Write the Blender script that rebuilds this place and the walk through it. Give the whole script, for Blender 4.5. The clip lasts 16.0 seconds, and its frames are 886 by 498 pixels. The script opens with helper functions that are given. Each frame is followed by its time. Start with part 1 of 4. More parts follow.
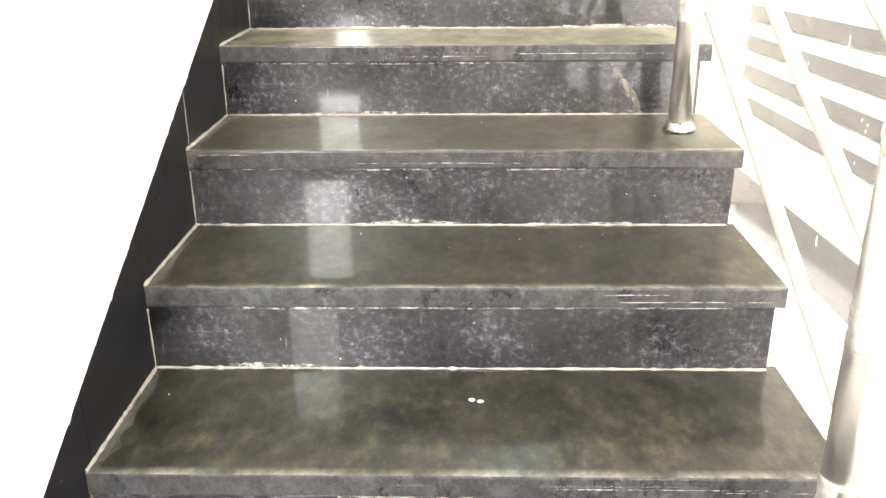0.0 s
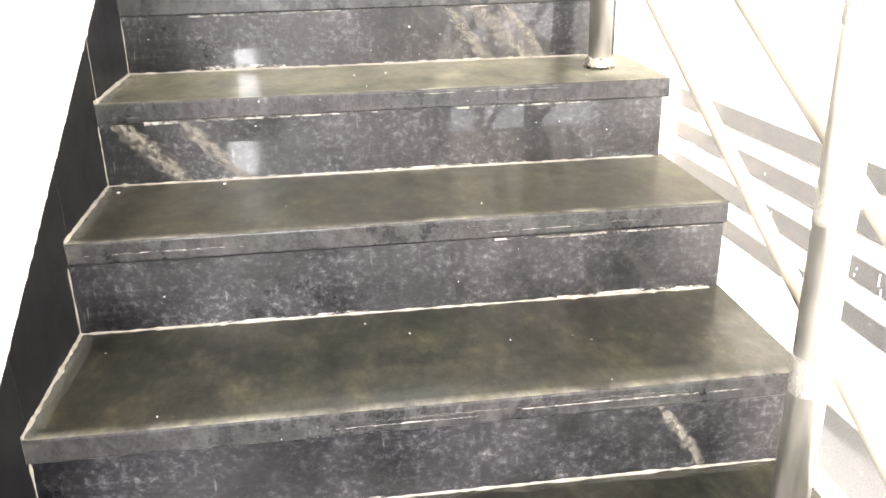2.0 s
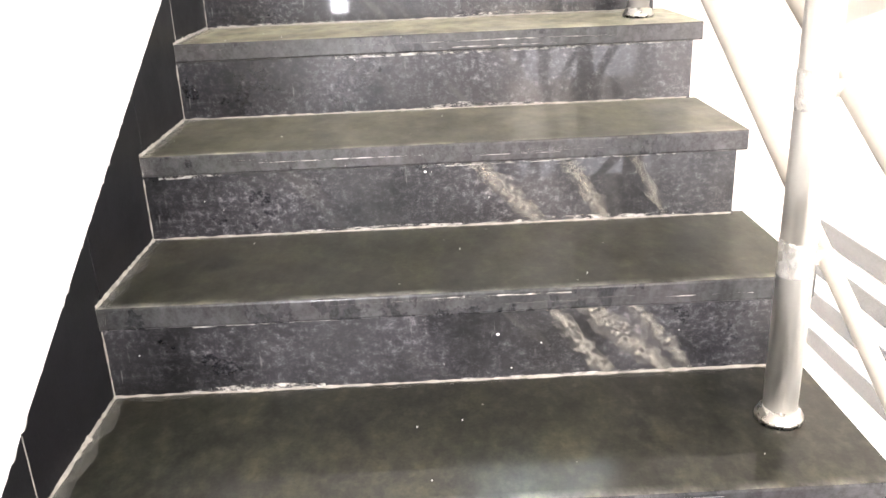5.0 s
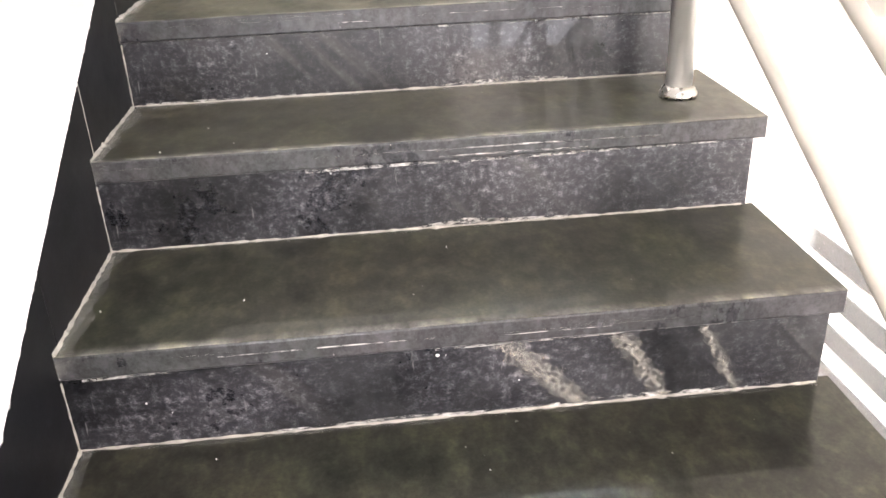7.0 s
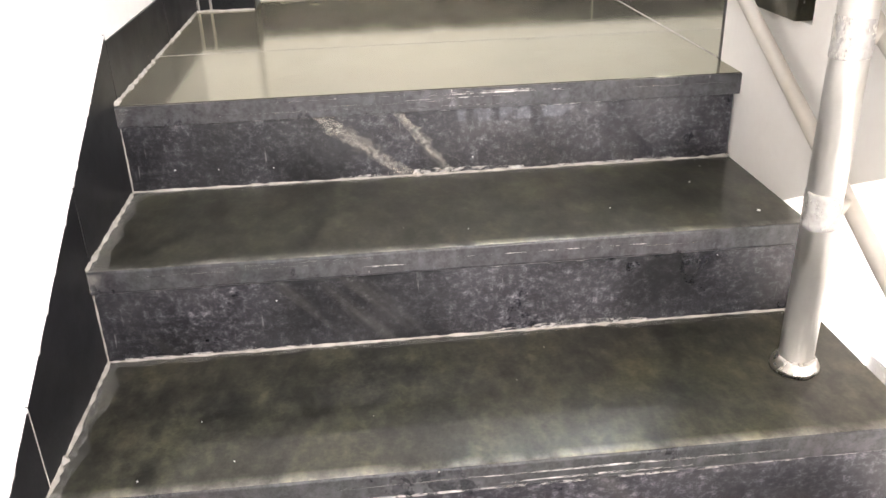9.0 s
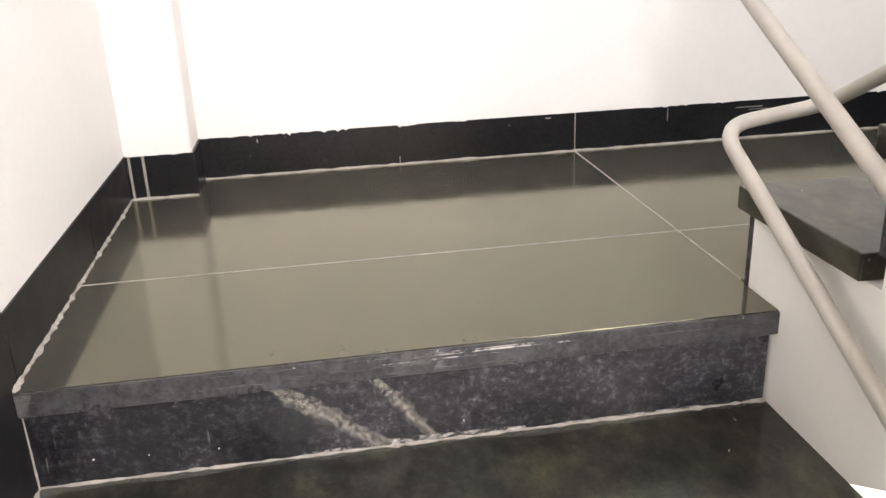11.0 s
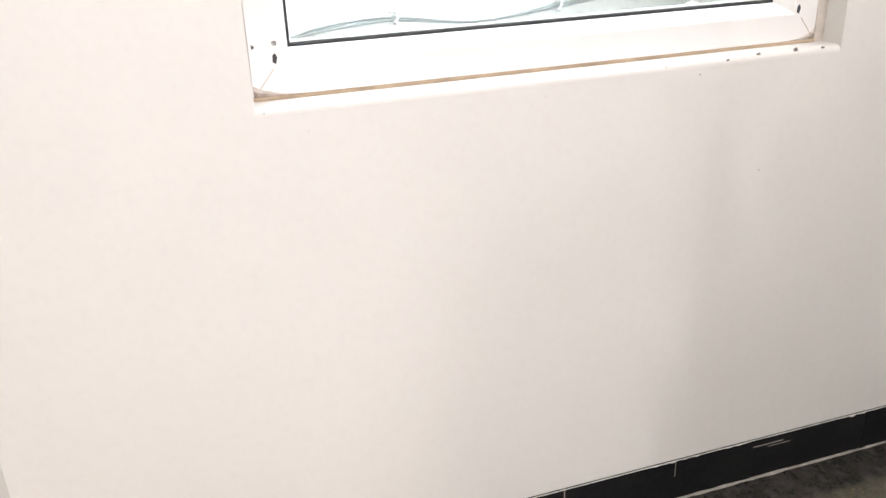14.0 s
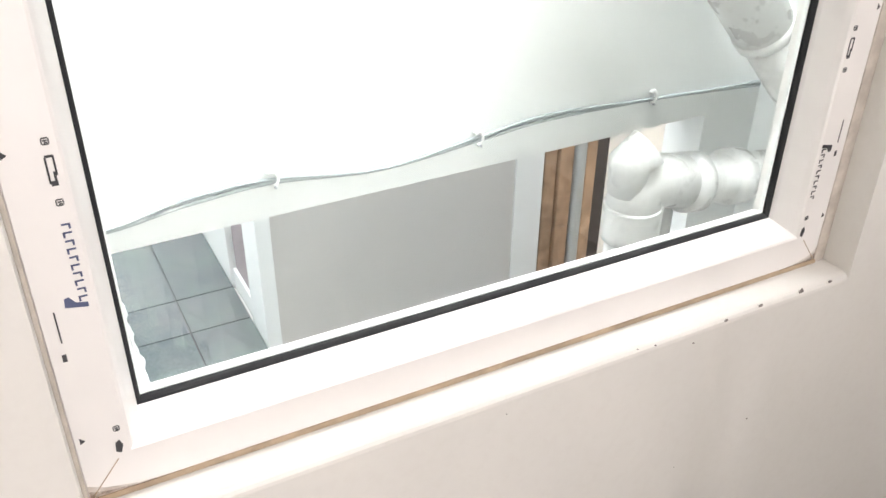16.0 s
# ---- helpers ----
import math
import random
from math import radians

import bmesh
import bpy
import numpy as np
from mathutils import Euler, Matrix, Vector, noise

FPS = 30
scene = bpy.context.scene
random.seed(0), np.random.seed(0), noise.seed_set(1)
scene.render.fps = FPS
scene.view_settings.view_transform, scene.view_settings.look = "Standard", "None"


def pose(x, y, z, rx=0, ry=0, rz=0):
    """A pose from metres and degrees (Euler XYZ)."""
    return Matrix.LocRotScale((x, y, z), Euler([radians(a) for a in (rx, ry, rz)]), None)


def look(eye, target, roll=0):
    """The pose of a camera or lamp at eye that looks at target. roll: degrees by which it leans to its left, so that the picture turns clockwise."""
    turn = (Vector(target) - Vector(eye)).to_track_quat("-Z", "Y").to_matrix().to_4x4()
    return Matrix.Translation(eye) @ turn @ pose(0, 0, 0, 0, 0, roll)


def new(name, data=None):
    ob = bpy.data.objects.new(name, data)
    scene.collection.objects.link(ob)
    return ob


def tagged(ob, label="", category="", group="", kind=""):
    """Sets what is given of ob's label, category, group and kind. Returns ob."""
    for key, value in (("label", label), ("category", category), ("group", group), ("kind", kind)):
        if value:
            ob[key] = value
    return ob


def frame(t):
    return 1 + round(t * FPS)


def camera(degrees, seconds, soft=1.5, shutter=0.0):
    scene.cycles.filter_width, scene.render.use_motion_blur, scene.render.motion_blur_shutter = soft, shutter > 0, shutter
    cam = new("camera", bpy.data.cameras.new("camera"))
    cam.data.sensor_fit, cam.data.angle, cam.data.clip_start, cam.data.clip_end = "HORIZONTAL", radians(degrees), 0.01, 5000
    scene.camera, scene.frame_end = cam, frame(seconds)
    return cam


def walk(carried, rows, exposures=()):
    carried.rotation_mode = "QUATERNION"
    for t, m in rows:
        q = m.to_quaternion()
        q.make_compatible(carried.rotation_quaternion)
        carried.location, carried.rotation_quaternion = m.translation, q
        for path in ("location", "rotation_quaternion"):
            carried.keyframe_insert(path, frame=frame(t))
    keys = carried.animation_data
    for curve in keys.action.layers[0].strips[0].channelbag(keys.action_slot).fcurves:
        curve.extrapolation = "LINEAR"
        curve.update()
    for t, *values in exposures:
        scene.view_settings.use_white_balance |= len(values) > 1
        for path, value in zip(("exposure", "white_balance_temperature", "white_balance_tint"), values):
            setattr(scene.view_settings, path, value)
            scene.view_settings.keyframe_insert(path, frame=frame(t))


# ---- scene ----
cam = camera(55.2, 16.0)
PATH = [
    (0, (0.584, -0.747, 0.970), (0.537, 1.112, 0.235), -0.48),
    (0.5, (0.506, -0.352, 1.053), (0.743, 1.491, 0.314), 0.76),
    (1, (0.505, -0.089, 1.176), (0.702, 1.760, 0.439), -0.24),
    (1.5, (0.465, 0.106, 1.226), (0.748, 1.942, 0.484), -0.15),
    (2, (0.469, 0.229, 1.357), (0.698, 2.073, 0.617), -1.26),
    (2.5, (0.512, 0.412, 1.458), (0.773, 2.280, 0.792), -1.59),
    (3, (0.549, 0.523, 1.533), (0.627, 2.421, 0.906), -2.25),
    (3.5, (0.501, 0.691, 1.560), (0.629, 2.598, 0.972), -1.74),
    (5.8, (0.572, 1.149, 1.821), (0.556, 2.987, 1.032), -2.81),
    (6, (0.555, 1.202, 1.832), (0.559, 3.031, 1.022), -2.52),
    (6.5, (0.491, 1.387, 1.928), (0.593, 3.179, 1.045), -1.64),
    (7, (0.468, 1.536, 2.004), (0.622, 3.326, 1.124), -2.34),
    (7.5, (0.482, 1.668, 2.062), (0.636, 3.461, 1.190), -2.75),
    (8, (0.485, 1.827, 2.140), (0.628, 3.642, 1.311), -2.67),
    (8.5, (0.487, 1.934, 2.215), (0.603, 3.737, 1.356), -2.18),
    (9, (0.439, 2.051, 2.276), (0.602, 3.846, 1.410), -1.75),
    (9.5, (0.422, 2.061, 2.380), (0.694, 3.860, 1.550), -2.21),
    (10, (0.436, 2.144, 2.377), (0.703, 3.980, 1.631), -2.19),
    (10.2, (0.458, 2.230, 2.378), (0.706, 4.084, 1.670), -2.53),
    (12.3, (0.428, 2.795, 2.725), (0.790, 4.633, 2.025), -1.76),
    (12.5, (0.449, 2.905, 2.776), (0.816, 4.729, 2.041), -1.69),
    (12.8, (0.488, 3.002, 2.872), (0.731, 4.845, 2.135), -2.16),
    (13, (0.473, 3.063, 2.900), (0.668, 4.909, 2.154), -1.96),
    (13.2, (0.464, 3.131, 2.941), (0.678, 4.968, 2.178), -1.44),
    (13.5, (0.488, 3.257, 3.065), (0.796, 5.084, 2.312), -1.33),
    (13.6, (0.508, 3.266, 3.087), (0.868, 5.085, 2.337), -1.57),
    (14, (0.505, 3.365, 3.149), (1.058, 5.114, 2.352), -2.23),
    (14.5, (0.615, 3.483, 3.170), (1.215, 5.248, 2.446), -2.33),
    (15, (0.669, 3.690, 3.291), (1.172, 5.442, 2.469), -2.38),
    (15.4, (0.658, 3.835, 3.330), (1.138, 5.572, 2.464), -2.10),
    (15.5, (0.651, 3.879, 3.337), (1.207, 5.598, 2.479), -1.38),
    (15.7, (0.606, 3.978, 3.382), (1.394, 5.577, 2.476), 1.12),
    (16, (0.654, 3.984, 3.518), (1.466, 5.502, 2.500), 0.58),
]
walk(cam, [(t, look(eye, target, roll)) for t, eye, target, roll in PATH],
     exposures=[(0.0, 3.12, 6500, 10), (0.5, 3.44, 6450, 11), (2.0, 3.40, 6400, 12), (3.0, 3.18, 6350, 12), (6.0, 3.20, 6200, 17), (7.0, 3.12, 6200, 17), (8.5, 3.08, 6250, 17),
                (9.0, 3.20, 6250, 17), (9.5, 3.12, 6230, 17), (10.0, 2.92, 6300, 17), (12.3, 2.78, 6350, 16), (13.0, 2.55, 6250, 17), (13.5, 2.30, 6350, 16),
                (14.5, 2.13, 6500, 16), (15.0, 2.04, 6550, 16), (15.6, 1.98, 6620, 17), (16.0, 1.92, 6620, 16)])

# ---- light ----
world = bpy.data.worlds.new("sky")
scene.world = world
world.use_nodes = True
wn = world.node_tree.nodes
sky = wn.new("ShaderNodeTexSky")
sky.sky_type = "NISHITA"
sky.sun_disc = False
sky.air_density, sky.dust_density, sky.ozone_density = 0.6, 6.0, 0.4
SUN_DIR = Vector((0.74, 4.6, -1.42)).normalized()      # the way the sunlight travels
sky.sun_elevation = math.asin(-SUN_DIR.z)
sky.sun_rotation = math.atan2(-SUN_DIR.x, -SUN_DIR.y)
wn["Background"].inputs["Strength"].default_value = 0.075
world.node_tree.links.new(sky.outputs[0], wn["Background"].inputs["Color"])


def sun_lamp():
    d = bpy.data.lights.new("sun", "SUN")
    d.energy, d.angle, d.color = 5.0, radians(0.6), (1.0, 0.96, 0.9)
    ob = new("sun", d)
    ob.matrix_world = look((0, -8, 6), Vector((0, -8, 6)) + SUN_DIR)


def area_lamp(name, eye, target, w, h, power, color=(1.0, 0.985, 0.97)):
    d = bpy.data.lights.new(name, "AREA")
    d.shape, d.size, d.size_y, d.energy, d.color = "RECTANGLE", w, h, power, color
    ob = new(name, d)
    ob.matrix_world = look(eye, target)


sun_lamp()
# Fill lamp in an unseen opening, added to brighten stairs and hall.
area_lamp("fill_hall_opening", (1.75, -1.93, 1.6), (1.6, 3.0, 1.2), 1.0, 3.6, 16)
area_lamp("daylight_small_window", (-0.20, -1.93, 1.53), (-0.2, 3.0, 1.4), 0.25, 0.84, 16)
# Fill lamp in a made-up upper opening, for the landing wall.
area_lamp("fill_upper_opening", (0.9, -1.93, 5.30), (1.1, 4.0, 3.2), 2.15, 1.35, 20)
# Made-up side source that brightens the column and the left wall.
area_lamp("fill_side_opening", (2.35, 2.3, 5.2), (0.3, 3.8, 3.35), 1.6, 1.0, 17.5)
area_lamp("daylight_shaft", (1.55, 5.05, 5.9), (1.55, 5.05, 0.0), 1.25, 0.40, 38, (0.95, 1.0, 1.0))
# Two lamps hung over the corridor, added only to brighten it.
area_lamp("fill_corridor", (1.3, 5.85, 3.9), (1.3, 6.1, 0.0), 2.0, 0.5, 7, (0.97, 1.0, 1.0))
area_lamp("fill_corridor_end", (0.8, 7.1, 3.9), (0.8, 7.2, 0.0), 1.2, 1.8, 20, (0.97, 1.0, 1.0))
# ---- materials ----
def material(name):
    m = bpy.data.materials.new(name)
    m.use_nodes = True
    return m, m.node_tree.nodes, m.node_tree.links, m.node_tree.nodes["Principled BSDF"]


def ramp(n, stops):
    r = n.new("ShaderNodeValToRGB")
    e = r.color_ramp.elements
    while len(e) < len(stops):
        e.new(0.5)
    for el, (p, c) in zip(e, stops):
        el.position, el.color = p, (*c, 1) if len(c) == 3 else c
    return r


def tex(n, l, kind, scale, detail=4.0, rough=0.6, stretch=(1, 1, 1)):
    co = n.new("ShaderNodeTexCoord")
    mp = n.new("ShaderNodeMapping")
    mp.inputs["Scale"].default_value = stretch
    l.new(co.outputs["Object"], mp.inputs["Vector"])
    t = n.new(kind)
    t.inputs["Scale"].default_value = scale
    if kind == "ShaderNodeTexNoise":
        t.inputs["Detail"].default_value, t.inputs["Roughness"].default_value = detail, rough
    l.new(mp.outputs[0], t.inputs["Vector"])
    return t


def mix(n, l, fac, a, b, mode="MIX"):
    x = n.new("ShaderNodeMix")
    x.data_type, x.blend_type = "RGBA", mode
    for sock, v in ((x.inputs["Factor"], fac), (x.inputs["A"], a), (x.inputs["B"], b)):
        if isinstance(v, (int, float)):
            sock.default_value = v
        elif isinstance(v, tuple):
            sock.default_value = (*v, 1)
        else:
            l.new(v, sock)
    return x.outputs["Result"]


def bump(n, l, height, strength, dist, bsdf):
    b = n.new("ShaderNodeBump")
    b.inputs["Strength"].default_value, b.inputs["Distance"].default_value = strength, dist
    l.new(height, b.inputs["Height"])
    l.new(b.outputs[0], bsdf.inputs["Normal"])


def granite(name, dark, light, haze, haze_color, rough_lo, rough_hi, speck=0.5, ior=1.6, mottle=0.0, worn=0.0, flecks=0.6, sheen=0.0, coat=0.0, tint=None, patch=0.0):
    """Black granite: fine crystals, cloudy film of cement dust, pale flecks and paint specks; worn: a rubbed front edge."""
    m, n, l, p = material(name)
    grain = tex(n, l, "ShaderNodeTexNoise", 150, 4, 0.75)
    g = ramp(n, [(0.36, dark), (0.64, light)])
    l.new(grain.outputs[0], g.inputs[0])
    cry = tex(n, l, "ShaderNodeTexVoronoi", 210)
    cr = ramp(n, [(0.0, (speck, speck, speck)), (0.20, (0, 0, 0))])
    l.new(cry.outputs["Distance"], cr.inputs[0])
    c = mix(n, l, cr.outputs[0], g.outputs[0], tuple(2.0 * v for v in light))
    info = n.new("ShaderNodeObjectInfo")
    sc = n.new("ShaderNodeMath")
    sc.operation = "MULTIPLY"
    sc.inputs[1].default_value = 41.0
    l.new(info.outputs["Random"], sc.inputs[0])
    co = n.new("ShaderNodeTexCoord")
    add = n.new("ShaderNodeVectorMath")
    add.operation = "ADD"
    l.new(co.outputs["Object"], add.inputs[0])
    l.new(sc.outputs[0], add.inputs[1])
    mp = n.new("ShaderNodeMapping")
    mp.inputs["Scale"].default_value = (1.5, 1.0, 1.2)
    l.new(add.outputs[0], mp.inputs["Vector"])

    def shifted(scale, detail, rough):
        q = n.new("ShaderNodeTexNoise")
        q.inputs["Scale"].default_value, q.inputs["Detail"].default_value, q.inputs["Roughness"].default_value = scale, detail, rough
        l.new(mp.outputs[0], q.inputs["Vector"])
        return q

    cloud = shifted(4.6, 8, 0.66)
    ck = ramp(n, [(0.36, (0, 0, 0)), (0.72, (haze, haze, haze))])
    l.new(cloud.outputs[0], ck.inputs[0])
    hue = shifted(3.1, 4, 0.6)
    hk = ramp(n, [(0.40, (haze_color[0] * 0.90, haze_color[1] * 1.05, haze_color[2] * 0.85)), (0.60, (haze_color[0] * 1.15, haze_color[1] * 1.0, haze_color[2] * 0.95))])
    l.new(hue.outputs[0], hk.inputs[0])
    c = mix(n, l, ck.outputs[0], c, hk.outputs[0])
    veil = shifted(13, 4, 0.55)
    vk = ramp(n, [(0.46, (0, 0, 0)), (0.70, (haze * 0.45,) * 3)])
    l.new(veil.outputs[0], vk.inputs[0])
    c = mix(n, l, vk.outputs[0], c, hk.outputs[0])
    if mottle:
        mo = shifted(34, 3, 0.5)
        mk = ramp(n, [(0.45, (0, 0, 0)), (0.72, (mottle, mottle, mottle))])
        l.new(mo.outputs[0], mk.inputs[0])
        c = mix(n, l, mk.outputs[0], c, tuple(1.5 * v for v in haze_color))
    fl = shifted(21, 3, 0.55)
    fk = ramp(n, [(0.66, (0, 0, 0)), (0.76, (flecks * 0.5,) * 3)])
    l.new(fl.outputs[0], fk.inputs[0])
    c = mix(n, l, fk.outputs[0], c, tuple(2.2 * v for v in haze_color))
    spots = shifted(48, 2, 0.5)
    sk = ramp(n, [(0.775, (0, 0, 0)), (0.80, (flecks, flecks, flecks))])
    l.new(spots.outputs[0], sk.inputs[0])
    c = mix(n, l, sk.outputs[0], c, (0.6, 0.58, 0.54))
    if worn:
        sep = n.new("ShaderNodeSeparateXYZ")
        l.new(co.outputs["Object"], sep.inputs[0])
        wr = n.new("ShaderNodeMapRange")
        wr.inputs["From Min"].default_value, wr.inputs["From Max"].default_value = 0.022, 0.003
        l.new(sep.outputs[1], wr.inputs["Value"])
        wn2 = shifted(9, 5, 0.6)
        wk = ramp(n, [(0.32, (0, 0, 0)), (0.60, (worn, worn, worn))])
        l.new(wn2.outputs[0], wk.inputs[0])
        wm = mix(n, l, 1.0, wk.outputs[0], wr.outputs[0], "MULTIPLY")
        c = mix(n, l, wm, c, (0.23, 0.225, 0.205))
    if patch:
        pt = shifted(11, 9, 0.72)
        pk = ramp(n, [(0.32, (1 - patch,) * 3), (0.50, (1.0, 1.0, 1.0)), (0.70, (1 + 1.25 * patch, 1 + 1.22 * patch, 1 + 0.75 * patch))])
        l.new(pt.outputs[0], pk.inputs[0])
        c = mix(n, l, 1.0, c, pk.outputs[0], "MULTIPLY")
    tone = ramp(n, [(0, (0.86, 0.86, 0.88)), (1, (1.12, 1.11, 1.08))])
    l.new(info.outputs["Random"], tone.inputs[0])
    c = mix(n, l, 1.0, c, tone.outputs[0], "MULTIPLY")
    l.new(c, p.inputs["Base Color"])
    rr = n.new("ShaderNodeMapRange")
    rr.inputs["From Min"].default_value, rr.inputs["From Max"].default_value = 0.38, 0.72
    rr.inputs["To Min"].default_value, rr.inputs["To Max"].default_value = rough_lo, rough_hi
    l.new(cloud.outputs[0], rr.inputs["Value"])
    l.new(rr.outputs[0], p.inputs["Roughness"])
    p.inputs["IOR"].default_value = ior
    if coat:
        p.inputs["Coat Weight"].default_value, p.inputs["Coat Roughness"].default_value, p.inputs["Coat IOR"].default_value = coat, 0.03, 1.5
    if tint:
        p.inputs["Specular Tint"].default_value = (*tint, 1)
    if sheen:
        p.inputs["Sheen Roughness"].default_value = 0.2
        p.inputs["Sheen Tint"].default_value = (1.0, 0.96, 0.68, 1)
        dust = shifted(9, 7, 0.70)
        dk = n.new("ShaderNodeMapRange")
        dk.inputs["From Min"].default_value, dk.inputs["From Max"].default_value = 0.36, 0.66
        dk.inputs["To Min"].default_value, dk.inputs["To Max"].default_value = sheen * 0.25, min(1.0, sheen * 1.6)
        l.new(dust.outputs[0], dk.inputs["Value"])
        l.new(dk.outputs[0], p.inputs["Sheen Weight"])
    bump(n, l, grain.outputs[0], 0.012, 0.001, p)
    return m


def smear_mat(name, color, scale, lo, hi, stretch=(1, 1, 1), most=1.0):
    """Dried cement or paint film, broken up where the stone shows through."""
    m, n, l, p = material(name)
    t = tex(n, l, "ShaderNodeTexNoise", scale, 6, 0.75, stretch)
    r = ramp(n, [(lo, (0, 0, 0)), (hi, (most, most, most))])
    l.new(t.outputs[0], r.inputs[0])
    l.new(r.outputs[0], p.inputs["Alpha"])
    t2 = tex(n, l, "ShaderNodeTexNoise", 90, 4, 0.6)
    r2 = ramp(n, [(0.3, tuple(c * 0.6 for c in color)), (0.7, color)])
    l.new(t2.outputs[0], r2.inputs[0])
    l.new(r2.outputs[0], p.inputs["Base Color"])
    p.inputs["Roughness"].default_value = 0.85
    return m


def riser_granite(name):
    """Rougher saw-cut granite with mottling, grey smears and slanting scuffs."""
    m, n, l, p = material(name)
    grain = tex(n, l, "ShaderNodeTexNoise", 58, 9, 0.80, (1, 1, 1.2))
    g = ramp(n, [(0.34, (0.004, 0.004, 0.005)), (0.49, (0.013, 0.0127, 0.0152)), (0.57, (0.041, 0.040, 0.0445)), (0.72, (0.19, 0.187, 0.188))])
    l.new(grain.outputs[0], g.inputs[0])
    cloud = tex(n, l, "ShaderNodeTexNoise", 4.2, 9, 0.7)
    info = n.new("ShaderNodeObjectInfo")
    ck = ramp(n, [(0.44, (0, 0, 0)), (0.72, (0.25, 0.25, 0.25))])
    add = n.new("ShaderNodeVectorMath")
    add.operation = "ADD"
    co = n.new("ShaderNodeTexCoord")
    l.new(co.outputs["Object"], add.inputs[0])
    sc = n.new("ShaderNodeMath")
    sc.operation = "MULTIPLY"
    sc.inputs[1].default_value = 37.0
    l.new(info.outputs["Random"], sc.inputs[0])
    l.new(sc.outputs[0], add.inputs[1])
    l.new(add.outputs[0], cloud.inputs["Vector"])
    l.new(cloud.outputs[0], ck.inputs[0])
    broad = n.new("ShaderNodeTexNoise")
    broad.inputs["Scale"].default_value, broad.inputs["Detail"].default_value = 7.0, 6
    l.new(add.outputs[0], broad.inputs["Vector"])
    bk = ramp(n, [(0.34, (0.30, 0.30, 0.31)), (0.50, (1, 1, 1)), (0.68, (2.1, 2.08, 2.05))])
    l.new(broad.outputs[0], bk.inputs[0])
    gb = mix(n, l, 1.0, g.outputs[0], bk.outputs[0], "MULTIPLY")
    c1 = mix(n, l, ck.outputs[0], gb, (0.125, 0.123, 0.129))
    # slanting scuffs, only where a broad mask allows
    mp = n.new("ShaderNodeMapping")
    turn = n.new("ShaderNodeMapping")
    turn.inputs["Rotation"].default_value = (0, radians(-48), 0)
    mp.inputs["Scale"].default_value = (2.6, 1, 24)
    l.new(add.outputs[0], turn.inputs["Vector"])
    l.new(turn.outputs[0], mp.inputs["Vector"])
    sct = n.new("ShaderNodeTexNoise")
    sct.inputs["Scale"].default_value, sct.inputs["Detail"].default_value = 1.0, 5
    l.new(mp.outputs[0], sct.inputs["Vector"])
    sr = ramp(n, [(0.58, (0, 0, 0)), (0.78, (0.10, 0.10, 0.10))])
    l.new(sct.outputs[0], sr.inputs[0])
    msk = n.new("ShaderNodeTexNoise")
    msk.inputs["Scale"].default_value = 2.3
    l.new(add.outputs[0], msk.inputs["Vector"])
    mr = ramp(n, [(0.53, (0, 0, 0)), (0.62, (1, 1, 1))])
    l.new(msk.outputs[0], mr.inputs[0])
    fm = mix(n, l, 1.0, sr.outputs[0], mr.outputs[0], "MULTIPLY")
    c2 = mix(n, l, fm, c1, (0.42, 0.39, 0.34))
    # lime dust gathered along the lower and upper edges as ragged streaks
    st = tex(n, l, "ShaderNodeTexNoise", 1.0, 4, 0.7, (90, 1, 7))
    sx = ramp(n, [(0.66, (0, 0, 0)), (0.74, (0.4, 0.4, 0.4))])
    l.new(st.outputs[0], sx.inputs[0])
    c3 = mix(n, l, sx.outputs[0], c2, (0.34, 0.33, 0.32))
    l.new(c3, p.inputs["Base Color"])
    rr = n.new("ShaderNodeMapRange")
    rr.inputs["To Min"].default_value, rr.inputs["To Max"].default_value = 0.25, 0.45
    rr.inputs["From Min"].default_value, rr.inputs["From Max"].default_value = 0.35, 0.65
    l.new(cloud.outputs[0], rr.inputs["Value"])
    l.new(rr.outputs[0], p.inputs["Roughness"])
    p.inputs["IOR"].default_value = 1.38
    p.inputs["Coat Weight"].default_value, p.inputs["Coat Roughness"].default_value, p.inputs["Coat IOR"].default_value = 0.32, 0.04, 1.5
    bump(n, l, grain.outputs[0], 0.03, 0.001, p)
    return m


def plaster(name, color, vary=0.05, rough=0.55):
    m, n, l, p = material(name)
    big = tex(n, l, "ShaderNodeTexNoise", 1.3, 5, 0.55)
    r = ramp(n, [(0.3, tuple(c * (1 - vary) for c in color)), (0.7, color)])
    l.new(big.outputs[0], r.inputs[0])
    fine = tex(n, l, "ShaderNodeTexNoise", 60, 4, 0.6)
    fr = ramp(n, [(0.25, (0.975, 0.972, 0.968)), (0.55, (1, 1, 1))])
    l.new(fine.outputs[0], fr.inputs[0])
    c = mix(n, l, 1.0, r.outputs[0], fr.outputs[0], "MULTIPLY")
    spot = tex(n, l, "ShaderNodeTexNoise", 16, 2, 0.5)
    sk = ramp(n, [(0.79, (0, 0, 0)), (0.82, (0.35, 0.35, 0.35))])
    l.new(spot.outputs[0], sk.inputs[0])
    c = mix(n, l, sk.outputs[0], c, (0.55, 0.5, 0.45))
    l.new(c, p.inputs["Base Color"])
    p.inputs["Roughness"].default_value = rough
    bump(n, l, fine.outputs[0], 0.05, 0.003, p)
    return m


